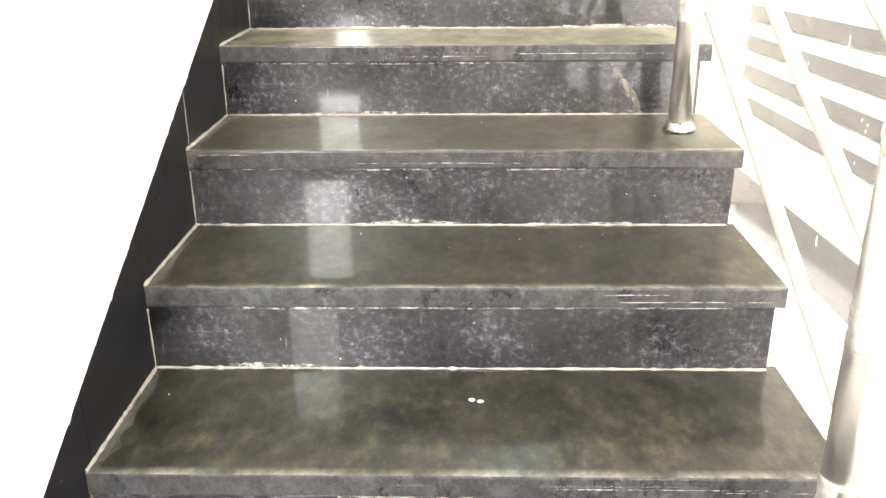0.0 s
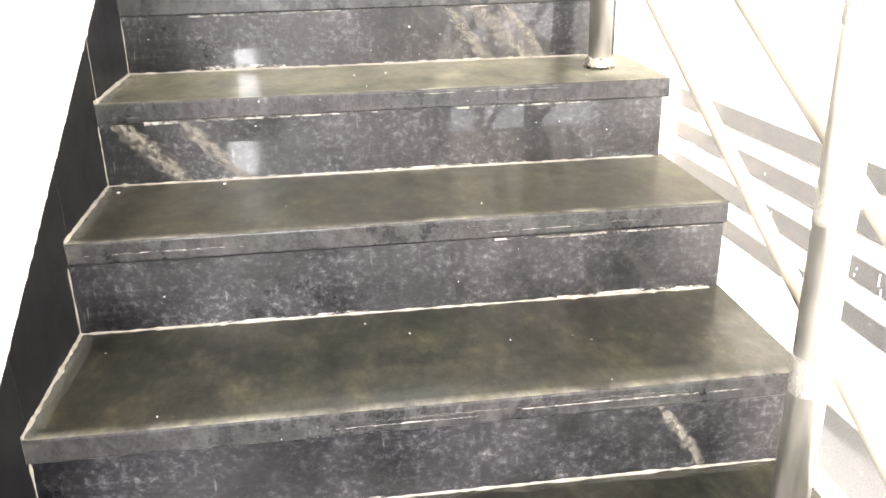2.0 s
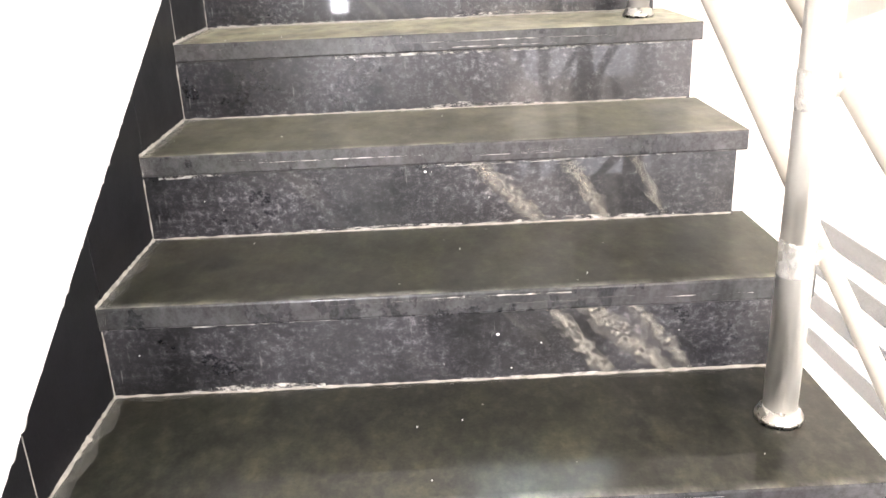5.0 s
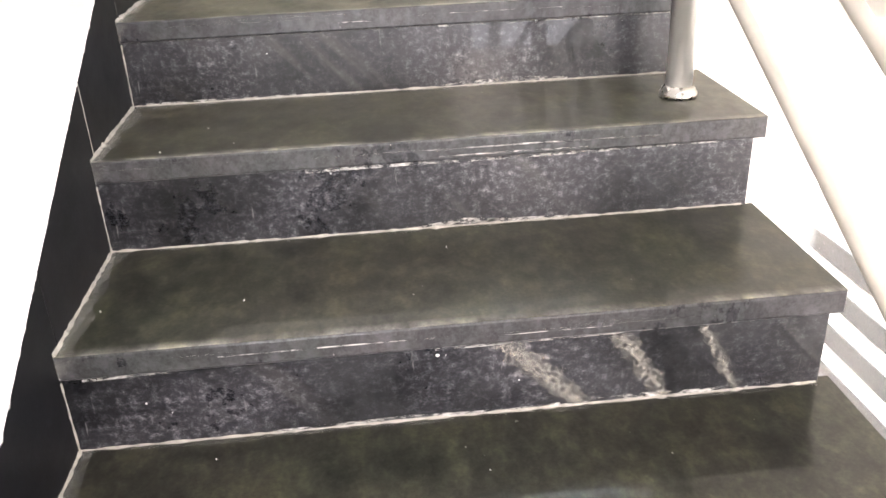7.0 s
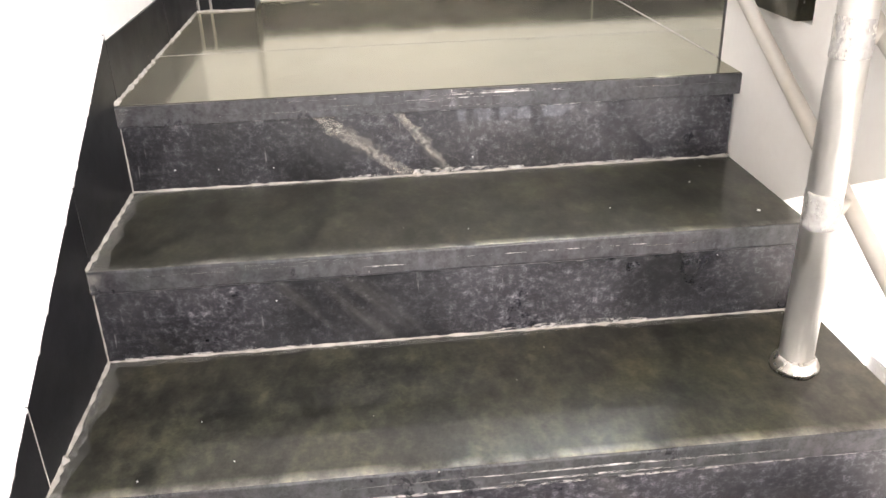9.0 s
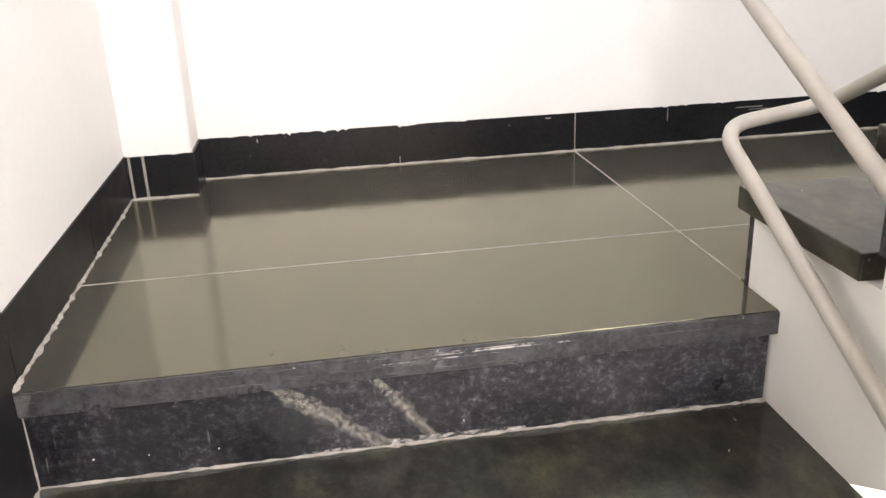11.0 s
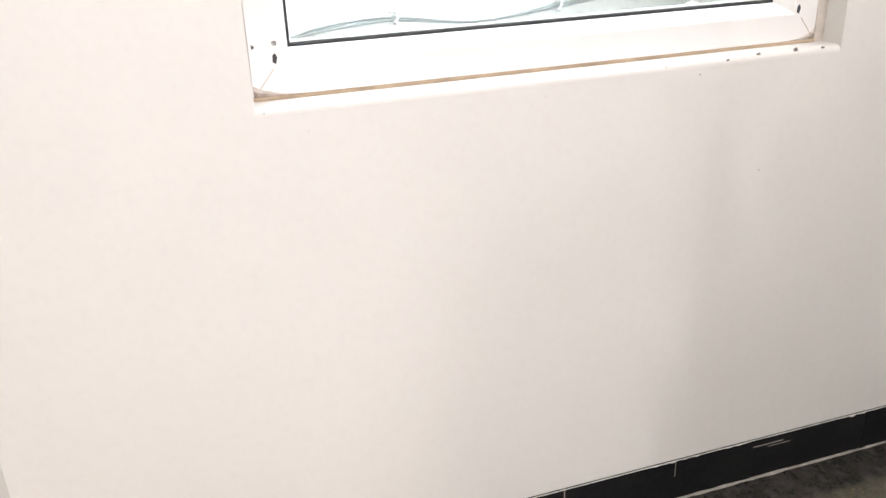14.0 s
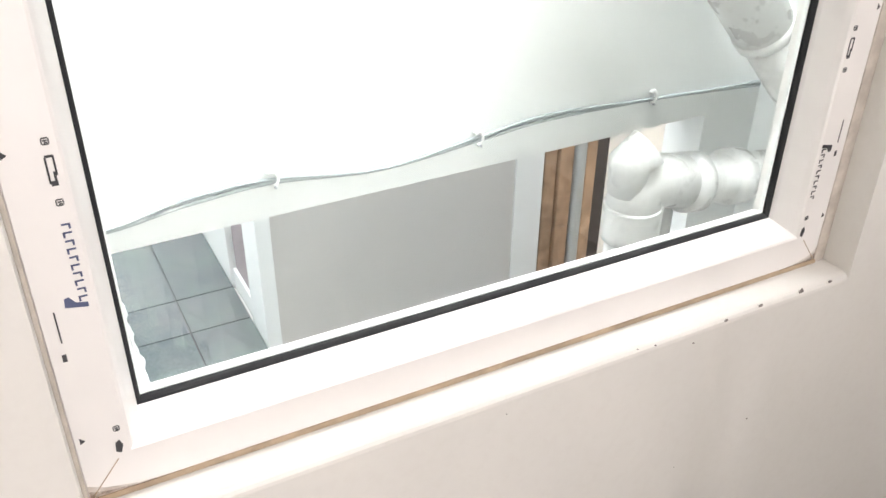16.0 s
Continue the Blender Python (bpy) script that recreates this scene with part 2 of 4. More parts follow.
def plain(name, color, rough=0.5, metal=0.0, grain=0.06, scale=40):
    m, n, l, p = material(name)
    t = tex(n, l, "ShaderNodeTexNoise", scale, 4, 0.6)
    r = ramp(n, [(0.3, tuple(max(0, c * (1 - 2 * grain)) for c in color)), (0.7, color)])
    l.new(t.outputs[0], r.inputs[0])
    l.new(r.outputs[0], p.inputs["Base Color"])
    rr = n.new("ShaderNodeMapRange")
    rr.inputs["To Min"].default_value, rr.inputs["To Max"].default_value = max(0.02, rough * 0.75), min(1, rough * 1.25)
    l.new(t.outputs[0], rr.inputs["Value"])
    l.new(rr.outputs[0], p.inputs["Roughness"])
    p.inputs["Metallic"].default_value = metal
    return m


def wrapped_steel():
    """Brushed stainless steel with streaks of dried cement film."""
    m, n, l, p = material("stainless_steel")
    t = tex(n, l, "ShaderNodeTexNoise", 7, 5, 0.65, (3, 3, 0.7))
    r = ramp(n, [(0.34, (0.64, 0.62, 0.58)), (0.68, (0.74, 0.72, 0.67))])
    l.new(t.outputs[0], r.inputs[0])
    l.new(r.outputs[0], p.inputs["Base Color"])
    mt = ramp(n, [(0.34, (0.95, 0.95, 0.95)), (0.70, (0.45, 0.45, 0.45))])
    l.new(t.outputs[0], mt.inputs[0])
    l.new(mt.outputs[0], p.inputs["Metallic"])
    ro = ramp(n, [(0.36, (0.28, 0.28, 0.28)), (0.66, (0.42, 0.42, 0.42))])
    l.new(t.outputs[0], ro.inputs[0])
    l.new(ro.outputs[0], p.inputs["Roughness"])
    return m


def glass_mat():
    m, n, l, p = material("window_glass")
    p.inputs["Base Color"].default_value = (0.93, 0.98, 0.97, 1)
    p.inputs["Roughness"].default_value = 0.0
    p.inputs["IOR"].default_value = 1.33
    p.inputs["Transmission Weight"].default_value = 1.0
    return m


TREAD = granite("polished_granite", (0.0075, 0.0076, 0.0066), (0.021, 0.0208, 0.0165), 0.28, (0.054, 0.053, 0.037), 0.28, 0.46, 0.12, 1.36, 0.28, 0.75, 0.40, 0.58, 0.42, (1.0, 0.97, 0.82), 0.85)
NOSING = granite("nosing_granite", (0.011, 0.011, 0.012), (0.040, 0.040, 0.044), 0.24, (0.10, 0.10, 0.106), 0.25, 0.45, 0.5, 1.38, 0.25, 0.0, 0.7)
RISER = riser_granite("saw_cut_granite")
SKIRT = granite("skirting_granite", (0.006, 0.006, 0.007), (0.013, 0.013, 0.015), 0.10, (0.045, 0.045, 0.047), 0.28, 0.45, 0.15, 1.22, 0.0, 0.0, 0.25)
FLOOR = granite("landing_granite", (0.021, 0.0205, 0.022), (0.040, 0.039, 0.042), 0.22, (0.082, 0.079, 0.084), 0.08, 0.17, 0.1, 1.78, 0.30, 0.0, 0.10, 0.85, 0.0, (1.0, 0.96, 0.64))
floor_coat = FLOOR.node_tree.nodes["Principled BSDF"].inputs       # olive tone of the landing's reflections, put into a thin yellowish coat
floor_coat["Coat Weight"].default_value, floor_coat["Coat IOR"].default_value, floor_coat["Coat Roughness"].default_value = 1.0, 1.08, 0.1
floor_coat["Coat Tint"].default_value = (0.985, 0.975, 0.90, 1)
BAND = granite("wall_band_granite", (0.054, 0.057, 0.061), (0.100, 0.104, 0.110), 0.2, (0.13, 0.13, 0.135), 0.06, 0.16, 0.4, 1.75)
SMEAR = smear_mat("cement_smear", (0.46, 0.43, 0.37), 120, 0.40, 0.70, (1, 1, 1), 0.50)
FILM = smear_mat("cement_film", (0.55, 0.53, 0.50), 30, 0.44, 0.62, (1, 1, 2.5))
GROUT = plain("white_cement", (0.38, 0.355, 0.315), 0.85, 0, 0.2, 60)
WALL = plaster("white_wall_paint", (0.775, 0.758, 0.722))
CREAM = plaster("cream_wall_paint", (0.80, 0.775, 0.73))
PALE_TILE = plaster("pale_floor_tile", (0.66, 0.65, 0.62), 0.05, 0.25)
STEEL = wrapped_steel()
WRAP = smear_mat("torn_film", (0.74, 0.72, 0.68), 45, 0.40, 0.52, (1, 1, 0.5), 0.55)
RING_STEEL = plain("polished_ring_steel", (0.52, 0.50, 0.46), 0.28, 1.0, 0.1, 50)
BAR = plain("cream_wrapped_steel", (0.43, 0.40, 0.345), 0.38, 0.0, 0.06, 30)
PVC = plain("white_pvc", (0.88, 0.88, 0.87), 0.28, 0, 0.02, 20)
UPVC = plain("white_window_profile", (0.84, 0.82, 0.80), 0.32, 0, 0.02, 12)
GASKET = plain("black_rubber", (0.011, 0.012, 0.014), 0.75)
PRINT = plain("print_blue", (0.10, 0.12, 0.22), 0.6)
INK = plain("print_black", (0.05, 0.05, 0.055), 0.6)
CABLE = plain("grey_cable", (0.42, 0.46, 0.47), 0.5)
GREY_WALL = plaster("grey_plaster", (0.62, 0.605, 0.58), 0.12)
WOOD = plain("brown_wood", (0.52, 0.36, 0.24), 0.5, 0, 0.25, 14)
DARK = plain("dark_frame", (0.05, 0.045, 0.045), 0.5)
STAIN = plain("brown_sealant", (0.52, 0.405, 0.285), 0.8, 0, 0.2, 18)
SEAL = plain("beige_sealant", (0.68, 0.62, 0.55), 0.8, 0, 0.15, 30)
BROWN_STAIN = smear_mat("brown_stain", (0.42, 0.27, 0.16), 60, 0.25, 0.80, (1, 1, 1), 0.6)
DUST = smear_mat("lime_dust", (0.40, 0.385, 0.35), 60, 0.36, 0.90, (1, 1, 1), 0.7)
GLASS = glass_mat()


# ---- mesh helpers ----
def mesh_of(name, bm, mat):
    me = bpy.data.meshes.new(name)
    bmesh.ops.recalc_face_normals(bm, faces=bm.faces)
    bm.to_mesh(me)
    bm.free()
    me.materials.append(mat)
    return me


def part(name, bm, mat, parent=None, label="", smooth=False):
    me = mesh_of(name, bm, mat)
    if smooth:
        me.shade_smooth()
    ob = new(name, me)
    if parent is not None:
        ob.parent = parent
    if label:
        ob["label"] = label
    return ob


def box(x0, x1, y0, y1, z0, z1, bevel=0.0, seg=2):
    bm = bmesh.new()
    bmesh.ops.create_cube(bm, size=1, matrix=Matrix.LocRotScale(((x0 + x1) / 2, (y0 + y1) / 2, (z0 + z1) / 2), None, (x1 - x0, y1 - y0, z1 - z0)))
    if bevel:
        bmesh.ops.bevel(bm, geom=bm.edges[:], offset=bevel, segments=seg, profile=0.6, affect="EDGES")
    return bm


def prism(points, axis, a, b, bevel=0.0):
    """A flat outline pushed along an axis: for 'x' the points are (y, z), for 'y' (x, z), for 'z' (x, y)."""
    put = {"x": lambda p, v: (v, p[0], p[1]), "y": lambda p, v: (p[0], v, p[1]), "z": lambda p, v: (p[0], p[1], v)}[axis]
    bm = bmesh.new()
    f = bm.faces.new([bm.verts.new(put(p, a)) for p in points])
    r = bmesh.ops.extrude_face_region(bm, geom=[f])
    vs = [e for e in r["geom"] if isinstance(e, bmesh.types.BMVert)]
    d = Vector(put((0, 0), b)) - Vector(put((0, 0), a))
    bmesh.ops.translate(bm, verts=vs, vec=d)
    if bevel:
        bmesh.ops.bevel(bm, geom=bm.edges[:], offset=bevel, segments=2, profile=0.6, affect="EDGES")
    return bm


def tube(points, r, sides=16, closed=True):
    """A round bar along a line of points."""
    bm = bmesh.new()
    pts = [Vector(p) for p in points]
    rings = []
    up = None
    for i, p in enumerate(pts):
        d = (pts[min(i + 1, len(pts) - 1)] - pts[max(i - 1, 0)]).normalized()
        if up is None:
            up = d.orthogonal().normalized()
        up = (up - d * up.dot(d)).normalized()
        side = d.cross(up)
        rings.append([bm.verts.new(p + r * (math.cos(2 * math.pi * k / sides) * up + math.sin(2 * math.pi * k / sides) * side)) for k in range(sides)])
    for a, b in zip(rings, rings[1:]):
        for k in range(sides):
            bm.faces.new((a[k], a[(k + 1) % sides], b[(k + 1) % sides], b[k]))
    if closed:
        bm.faces.new(rings[0][::-1])
        bm.faces.new(rings[-1])
    return bm


def bend(points, radius, steps=6):
    """The same line with its inner corners rounded."""
    pts = [Vector(p) for p in points]
    out = [pts[0]]
    for a, b, c in zip(pts, pts[1:], pts[2:]):
        u, v = (a - b).normalized(), (c - b).normalized()
        r = min(radius, (a - b).length * 0.45, (c - b).length * 0.45)
        s, e = b + u * r, b + v * r
        for k in range(steps + 1):
            t = k / steps
            out.append((1 - t) ** 2 * s + 2 * t * (1 - t) * b + t * t * e)
    out.append(pts[-1])
    return out


def lathe(profile, sides=28):
    """A turned shape: profile of (radius, z)."""
    bm = bmesh.new()
    rings = [[bm.verts.new((r * math.cos(2 * math.pi * k / sides), r * math.sin(2 * math.pi * k / sides), z)) for k in range(sides)] for r, z in profile]
    for a, b in zip(rings, rings[1:]):
        for k in range(sides):
            bm.faces.new((a[k], a[(k + 1) % sides], b[(k + 1) % sides], b[k]))
    bm.faces.new(rings[0][::-1])
    bm.faces.new(rings[-1])
    return bm


def ragged(x0, x1, y, z, w, seed, axis="x", amp=0.5, step=0.018, h=0.003):
    """A thin uneven line of cement along x (or y) lying on a surface."""
    rnd = random.Random(seed)
    bm = bmesh.new()
    n = max(2, int((x1 - x0) / step))
    prev = None
    for i in range(n + 1):
        a = x0 + (x1 - x0) * i / n
        ww = w * (1 + amp * (rnd.random() * 2 - 1) + (1.6 * amp if rnd.random() < 0.06 else 0))
        hh = h * (0.6 + 0.8 * rnd.random())
        if axis == "x":
            q = [(a, y - ww, z), (a, y, z + hh + ww * 0.5), (a, y + 0.004, z)]
        else:
            q = [(y + ww, a, z), (y, a, z + hh + ww * 0.5), (y - 0.004, a, z)]
        cur = [bm.verts.new(v) for v in q]
        if prev:
            for k in range(3):
                bm.faces.new((prev[k], prev[(k + 1) % 3], cur[(k + 1) % 3], cur[k]))
        else:
            bm.faces.new(cur)
        prev = cur
    bm.faces.new(prev[::-1])
    return bm


# ---- plan ----
T, R = 0.3245, 0.17            # going and rise of a step
RISER_W, TREAD_W = 1.152, 1.174
LAND = 11 * R                  # height of the landing, 1.87
BACK = 4.648                   # face of the landing's back wall
RIGHT = 2.32                   # face of the stairwell's right wall
HALL = -0.83                   # floor of the hall beside the flight
START = -3 * R                 # floor at the foot of the flight
END = -1.9                     # face of the end wall at the foot
UP0 = 3.70                     # nosing of the next flight's first step
TOP = 6.1


# how far each nosing, riser and slab end strays from the regular flight, in metres
NOSE_OFF = {1: 0.005, 2: 0.005, 3: 0.001, 4: 0.003, 5: 0.005, 6: 0.001, 7: -0.001, 8: -0.002, 9: 0.010, 10: 0.003, 11: -0.005}
RISER_OFF = {2: -0.003, 4: 0.003, 5: -0.009, 6: -0.006, 7: -0.003, 8: -0.009, 9: 0.002, 10: 0.002, 11: -0.006}
TREAD_END = {2: -0.004, 3: -0.005, 5: 0.002, 6: 0.002, 7: 0.006, 9: 0.007, 10: -0.024}
RISER_END = {3: 0.004, 5: 0.016, 6: 0.011, 7: 0.008, 8: 0.002, 9: 0.008, 11: -0.007}


def nose_y(k):
    return k * T + NOSE_OFF.get(k, 0.0)


def riser_y(k):
    return k * T + 0.014 + RISER_OFF.get(k, 0.0)


def structure(name, bm, mat, label, category="wall"):
    return tagged(part(name, bm, mat), label, category, kind="structure")


# walls
structure("wall_left", box(-0.22, -0.004, 0.0, BACK + 0.2, -1.0, TOP), WALL, "cream-white painted plaster wall beside the granite stairs")
structure("wall_foot_side", box(-1.5, -1.3, END - 0.2, 0.2, -1.0, TOP), WALL, "cream-white painted plaster wall at the foot of the stairs")
structure("wall_foot_return", box(-1.3, -0.22, 0.0, 0.2, -1.0, TOP), WALL, "short return of the cream-white plaster wall")
right_wall = bmesh.new()
# The unseen high gap is cut only for the side fill lamp.
for ya, yb, za, zb in ((END - 0.2, BACK + 0.2, -1.0, 4.65), (END - 0.2, 1.4, 4.65, TOP), (3.2, BACK + 0.2, 4.65, TOP), (1.4, 3.2, 5.75, TOP)):
    bmesh.ops.create_cube(right_wall, size=1, matrix=Matrix.LocRotScale((RIGHT + 0.1, (ya + yb) / 2, (za + zb) / 2), None, (0.2, yb - ya, zb - za)))
structure("wall_right", right_wall, WALL, "white painted stairwell wall in sunlight")


def wall_with_holes(name, y0, y1, x0, x1, z0, z1, holes, mat, label, soft=0.0):
    """A wall across the stairwell, built of blocks round its openings."""
    xs = sorted({x0, x1, *[h[0] for h in holes], *[h[1] for h in holes]})
    bm = bmesh.new()
    for a, b in zip(xs, xs[1:]):
        zs = [z0]
        for h in sorted(holes, key=lambda q: q[2]):
            if h[0] <= a and b <= h[1]:
                zs += [h[2], h[3]]
        zs.append(z1)
        for c, d in zip(zs[::2], zs[1::2]):
            if d > c:
                bmesh.ops.create_cube(bm, size=1, matrix=Matrix.LocRotScale(((a + b) / 2, (y0 + y1) / 2, (c + d) / 2), None, (b - a, y1 - y0, d - c)))
    bmesh.ops.remove_doubles(bm, verts=bm.verts, dist=1e-5)
    twice = [f for f in bm.faces if not f.is_valid]
    seen = {}
    for f in bm.faces:
        seen.setdefault(tuple(round(v, 4) for v in f.calc_center_median()), []).append(f)
    bmesh.ops.delete(bm, geom=[f for fs in seen.values() if len(fs) > 1 for f in fs] + twice, context="FACES")
    if soft:
        x0, x1, z0, _ = holes[0]
        rim = [e for e in bm.edges if all(abs(v.co.y - y0) < 1e-4 for v in e.verts) and
               (all(abs(v.co.z - z0) < 1e-4 and x0 - 1e-4 < v.co.x < x1 + 1e-4 for v in e.verts) or any(all(abs(v.co.x - q) < 1e-4 and v.co.z > z0 - 1e-4 for v in e.verts) and max(v.co.z for v in e.verts) < holes[0][3] + 1e-4 for q in (x0, x1)))]
        bmesh.ops.bevel(bm, geom=rim, offset=soft, segments=4, profile=0.5, affect="EDGES")
    return structure(name, bm, mat, label)


WIN = (0.622, 1.702, 2.843, 4.05)       # the landing window's opening: x, x, z, z
wall_with_holes("wall_back", BACK, BACK + 0.2, -0.004, RIGHT, -1.0, TOP, [WIN], WALL, "white painted landing wall with a window opening", 0.012)
# Unseen panels added outside to stop sun entering the small and upper openings.
structure("sun_blocker", box(-2.0, 0.95, -2.65, -2.5, -1.0, 4.4), WALL, "plain unseen panel added to keep sun out of the small window")
structure("sun_blocker_upper", box(-2.0, 2.2, -2.65, -2.5, 4.4, 6.7), WALL, "plain unseen panel added to keep sun out of the upper opening")
# Hall and upper openings are unseen, added for fill lamps and sun.
wall_with_holes("wall_end", END - 0.2, END, -1.3, RIGHT, -1.0, TOP,
                [(-0.33, -0.07, 1.10, 1.96), (1.22, 2.28, -0.3, 3.5), (-0.2, 2.0, 4.6, 6.0)], WALL, "unseen white end wall with a small window and two added openings")
structure("ceiling", box(-1.5, RIGHT + 0.2, END - 0.2, BACK + 0.2, TOP, TOP + 0.15), WALL, "white painted stairwell ceiling", "ceiling")
structure("column", box(-0.03, 0.154, 4.505, BACK + 0.03, LAND - 0.3, TOP, 0.022, 5), WALL, "square white painted column in the landing corner", "column")

# floors
structure("floor_foot", box(-1.3, 1.174, END, 0.0, START - 0.2, START), TREAD, "dark polished granite floor at the foot of the stairs", "floor")
structure("floor_hall", box(1.174, RIGHT, END, BACK, HALL - 0.2, HALL), PALE_TILE, "pale tiled floor of the hall beside the stairs", "floor")

# ---- main flight ----
stairs = tagged(new("staircase"), "dusty black granite staircase with thick nosed treads and saw-cut risers", "staircase")


def tread_mesh(name, width, depth, thick):
    bm = prism([(0.0, -thick), (depth, -thick), (depth, 0.0), (0.0, 0.0)], "x", 0.0, width)
    bmesh.ops.bevel(bm, geom=[e for e in bm.edges if all(abs(v.co.y) < 1e-5 for v in e.verts)], offset=0.004, segments=3, profile=0.5, affect="EDGES")
    me = mesh_of(name, bm, TREAD)
    me.materials.append(NOSING)
    for f in me.polygons:
        if f.normal.y < -0.5:
            f.material_index = 1
    return me


TREAD_ME = tread_mesh("tread", TREAD_W, T + 0.02, 0.040)
RISER_ME = mesh_of("riser", box(0, RISER_W, 0, 0.02, 0, R - 0.040), RISER)
for k in range(-2, 11):
    t_ob = new("tread", TREAD_ME)
    t_ob.parent = stairs
    t_ob.location = (0, nose_y(k), k * R)
    t_ob.scale = (1 + TREAD_END.get(k, 0.0) / TREAD_W, 1, 1)
for k in range(-2, 12):
    r_ob = new("riser", RISER_ME)
    r_ob.parent = stairs
    r_ob.location = (0, riser_y(k), (k - 1) * R)
    r_ob.scale = (1 + RISER_END.get(k, 0.0) / RISER_W, 1, 1)
for k in range(-2, 11):
    y = riser_y(k + 1)
    part("cement_joint", ragged(0.0, RISER_W, y, k * R, 0.0024, k + 40, "x", 0.9, 0.011, 0.002), GROUT, stairs, "ragged white cement joint")
    part("cement_joint", ragged(nose_y(k) + 0.004, y, 0.0, k * R, 0.0036, k + 80, "y", 0.6, 0.010), GROUT, stairs, "ragged white cement joint")
core = [(nose_y(-2) + 0.034, START)]
for k in range(-2, 11):
    core += [(nose_y(k) + 0.035, k * R - 0.0405), (nose_y(k + 1) + 0.035, k * R - 0.0405)]
core += [(nose_y(11) + 0.035, LAND - 0.55), (nose_y(1), START)]
part("flight_core", prism(core, "x", 0.0, 1.148), CREAM, stairs, "cream plastered underside of the flight")

# ---- landing ----
landing = tagged(new("landing_floor"), "polished dark granite landing floor with thin white joints", "floor", kind="structure")
J_Y, J_X = 3.957, 1.154
for x0, x1, y0, y1 in ((0.0, J_X, nose_y(11), J_Y), (0.0, J_X, J_Y, BACK), (J_X, RIGHT, UP0 - 0.03, J_Y), (J_X, RIGHT, J_Y, BACK)):
    part("tile", box(x0 + 0.0015, x1 - 0.0015, y0 + 0.0015, y1 - 0.0015, LAND - 0.04, LAND, 0.0008, 1), FLOOR, landing)
part("joint", box(0.0, RIGHT, J_Y - 0.002, J_Y + 0.002, LAND - 0.03, LAND + 0.0006), GROUT, landing, "thin white cement joint")
part("joint", box(J_X - 0.002, J_X + 0.002, UP0, BACK, LAND - 0.03, LAND + 0.0006), GROUT, landing, "thin white cement joint")
part("nosing", box(0.0, 1.152, nose_y(11) - 0.003, nose_y(11) + 0.0012, LAND - 0.04, LAND - 0.0015, 0.001, 1), NOSING, landing, "chipped granite edge of the landing")
part("slab", box(0.0, RIGHT, nose_y(11) + 0.036, BACK, LAND - 0.2, LAND - 0.041), CREAM, landing, "cream plastered slab under the tiles")

# ---- skirting ----
SK_UP = 0.110
skirt = tagged(new("skirting"), "black granite skirting stepping up the wall with white joints", "skirting", kind="structure")
for k in range(0, 11):
    ya, yb = nose_y(k) + 0.03, nose_y(k + 1) + 0.028
    if k == 10:
        yb = 3.59
    za, zb = ya / T * R + SK_UP, yb / T * R + SK_UP
    part("panel", prism([(ya, za - 0.36), (yb, zb - 0.36), (yb, zb), (ya, za)], "x", -0.004, 0.0, 0.001), SKIRT, skirt)
SKH = LAND + 0.108
for ya, yb in ((3.592, 4.10), (4.102, 4.505)):
    part("panel", box(-0.004, 0.0, ya, yb, LAND - 0.02, SKH, 0.001), SKIRT, skirt)
for xa, xb in ((0.001, 0.006), (0.008, 0.036), (0.043, 0.158)):
    part("panel", box(xa, xb, 4.500, 4.505, LAND, SKH, 0.001), SKIRT, skirt)
part("panel", box(0.154, 0.160, 4.506, 4.643, LAND, SKH, 0.001), SKIRT, skirt)
for xa, xb in ((0.154, J_X - 0.001), (J_X + 0.001, 1.93), (1.932, RIGHT - 0.012)):
    part("panel", box(xa, xb, 4.643, BACK, LAND, SKH, 0.001), SKIRT, skirt)
part("panel", box(RIGHT - 0.012, RIGHT, 3.6, 4.643, LAND, SKH, 0.001), SKIRT, skirt)
for x in (0.0395, 0.007):
    part("joint", box(x - 0.0028, x + 0.0028, 4.4985, 4.5045, LAND, SKH - 0.001), GROUT, skirt, "white cement joint")
part("joint", box(J_X - 0.0012, J_X + 0.0012, 4.6425, BACK, LAND, SKH - 0.001), GROUT, skirt, "white cement joint")
part("joint", ragged(0.16, RIGHT - 0.02, 4.643, LAND, 0.003, 7), GROUT, skirt, "ragged white cement joint")
part("joint", ragged(0.0, 0.158, 4.500, LAND, 0.004, 8), GROUT, skirt, "ragged white cement joint")
part("joint", ragged(nose_y(11), 4.50, 0.0, LAND, 0.003, 9, "y", 0.7, 0.010), GROUT, skirt, "ragged white cement joint")

# ---- next flight, going up and back over the hall ----
upper = tagged(new("upper_flight"), "cream plastered upper flight with black granite treads", "staircase")
UPX = 1.15
N_UP = 11
for j in range(1, N_UP + 1):
    yn, zt = UP0 - (j - 1) * T, LAND + j * R
    last = j == N_UP
    part("tread", box(UPX - 0.014, RIGHT, (yn - T - 0.006) if not last else yn - 0.3, yn, zt - 0.040, zt, 0.003), TREAD, upper)
    part("riser", box(UPX + 0.004, RIGHT, yn - 0.034, yn - 0.014, zt - R, zt - 0.0405), RISER, upper)
pts = [(UP0 - 0.036, LAND - 0.2)]
for j in range(1, N_UP + 1):
    yn, zt = UP0 - (j - 1) * T - 0.036, LAND + j * R - 0.041
    pts += [(yn, zt - R), (yn, zt)] if j > 1 else [(yn, zt)]
y_end = UP0 - N_UP * T
pts += [(y_end, pts[-1][1]), (y_end, LAND + (N_UP - 2.6) * R), (3.13, 1.815), (3.40, 1.67)]
part("plaster_body", prism(pts, "x", UPX, RIGHT), CREAM, upper, "cream painted plaster side of the flight")
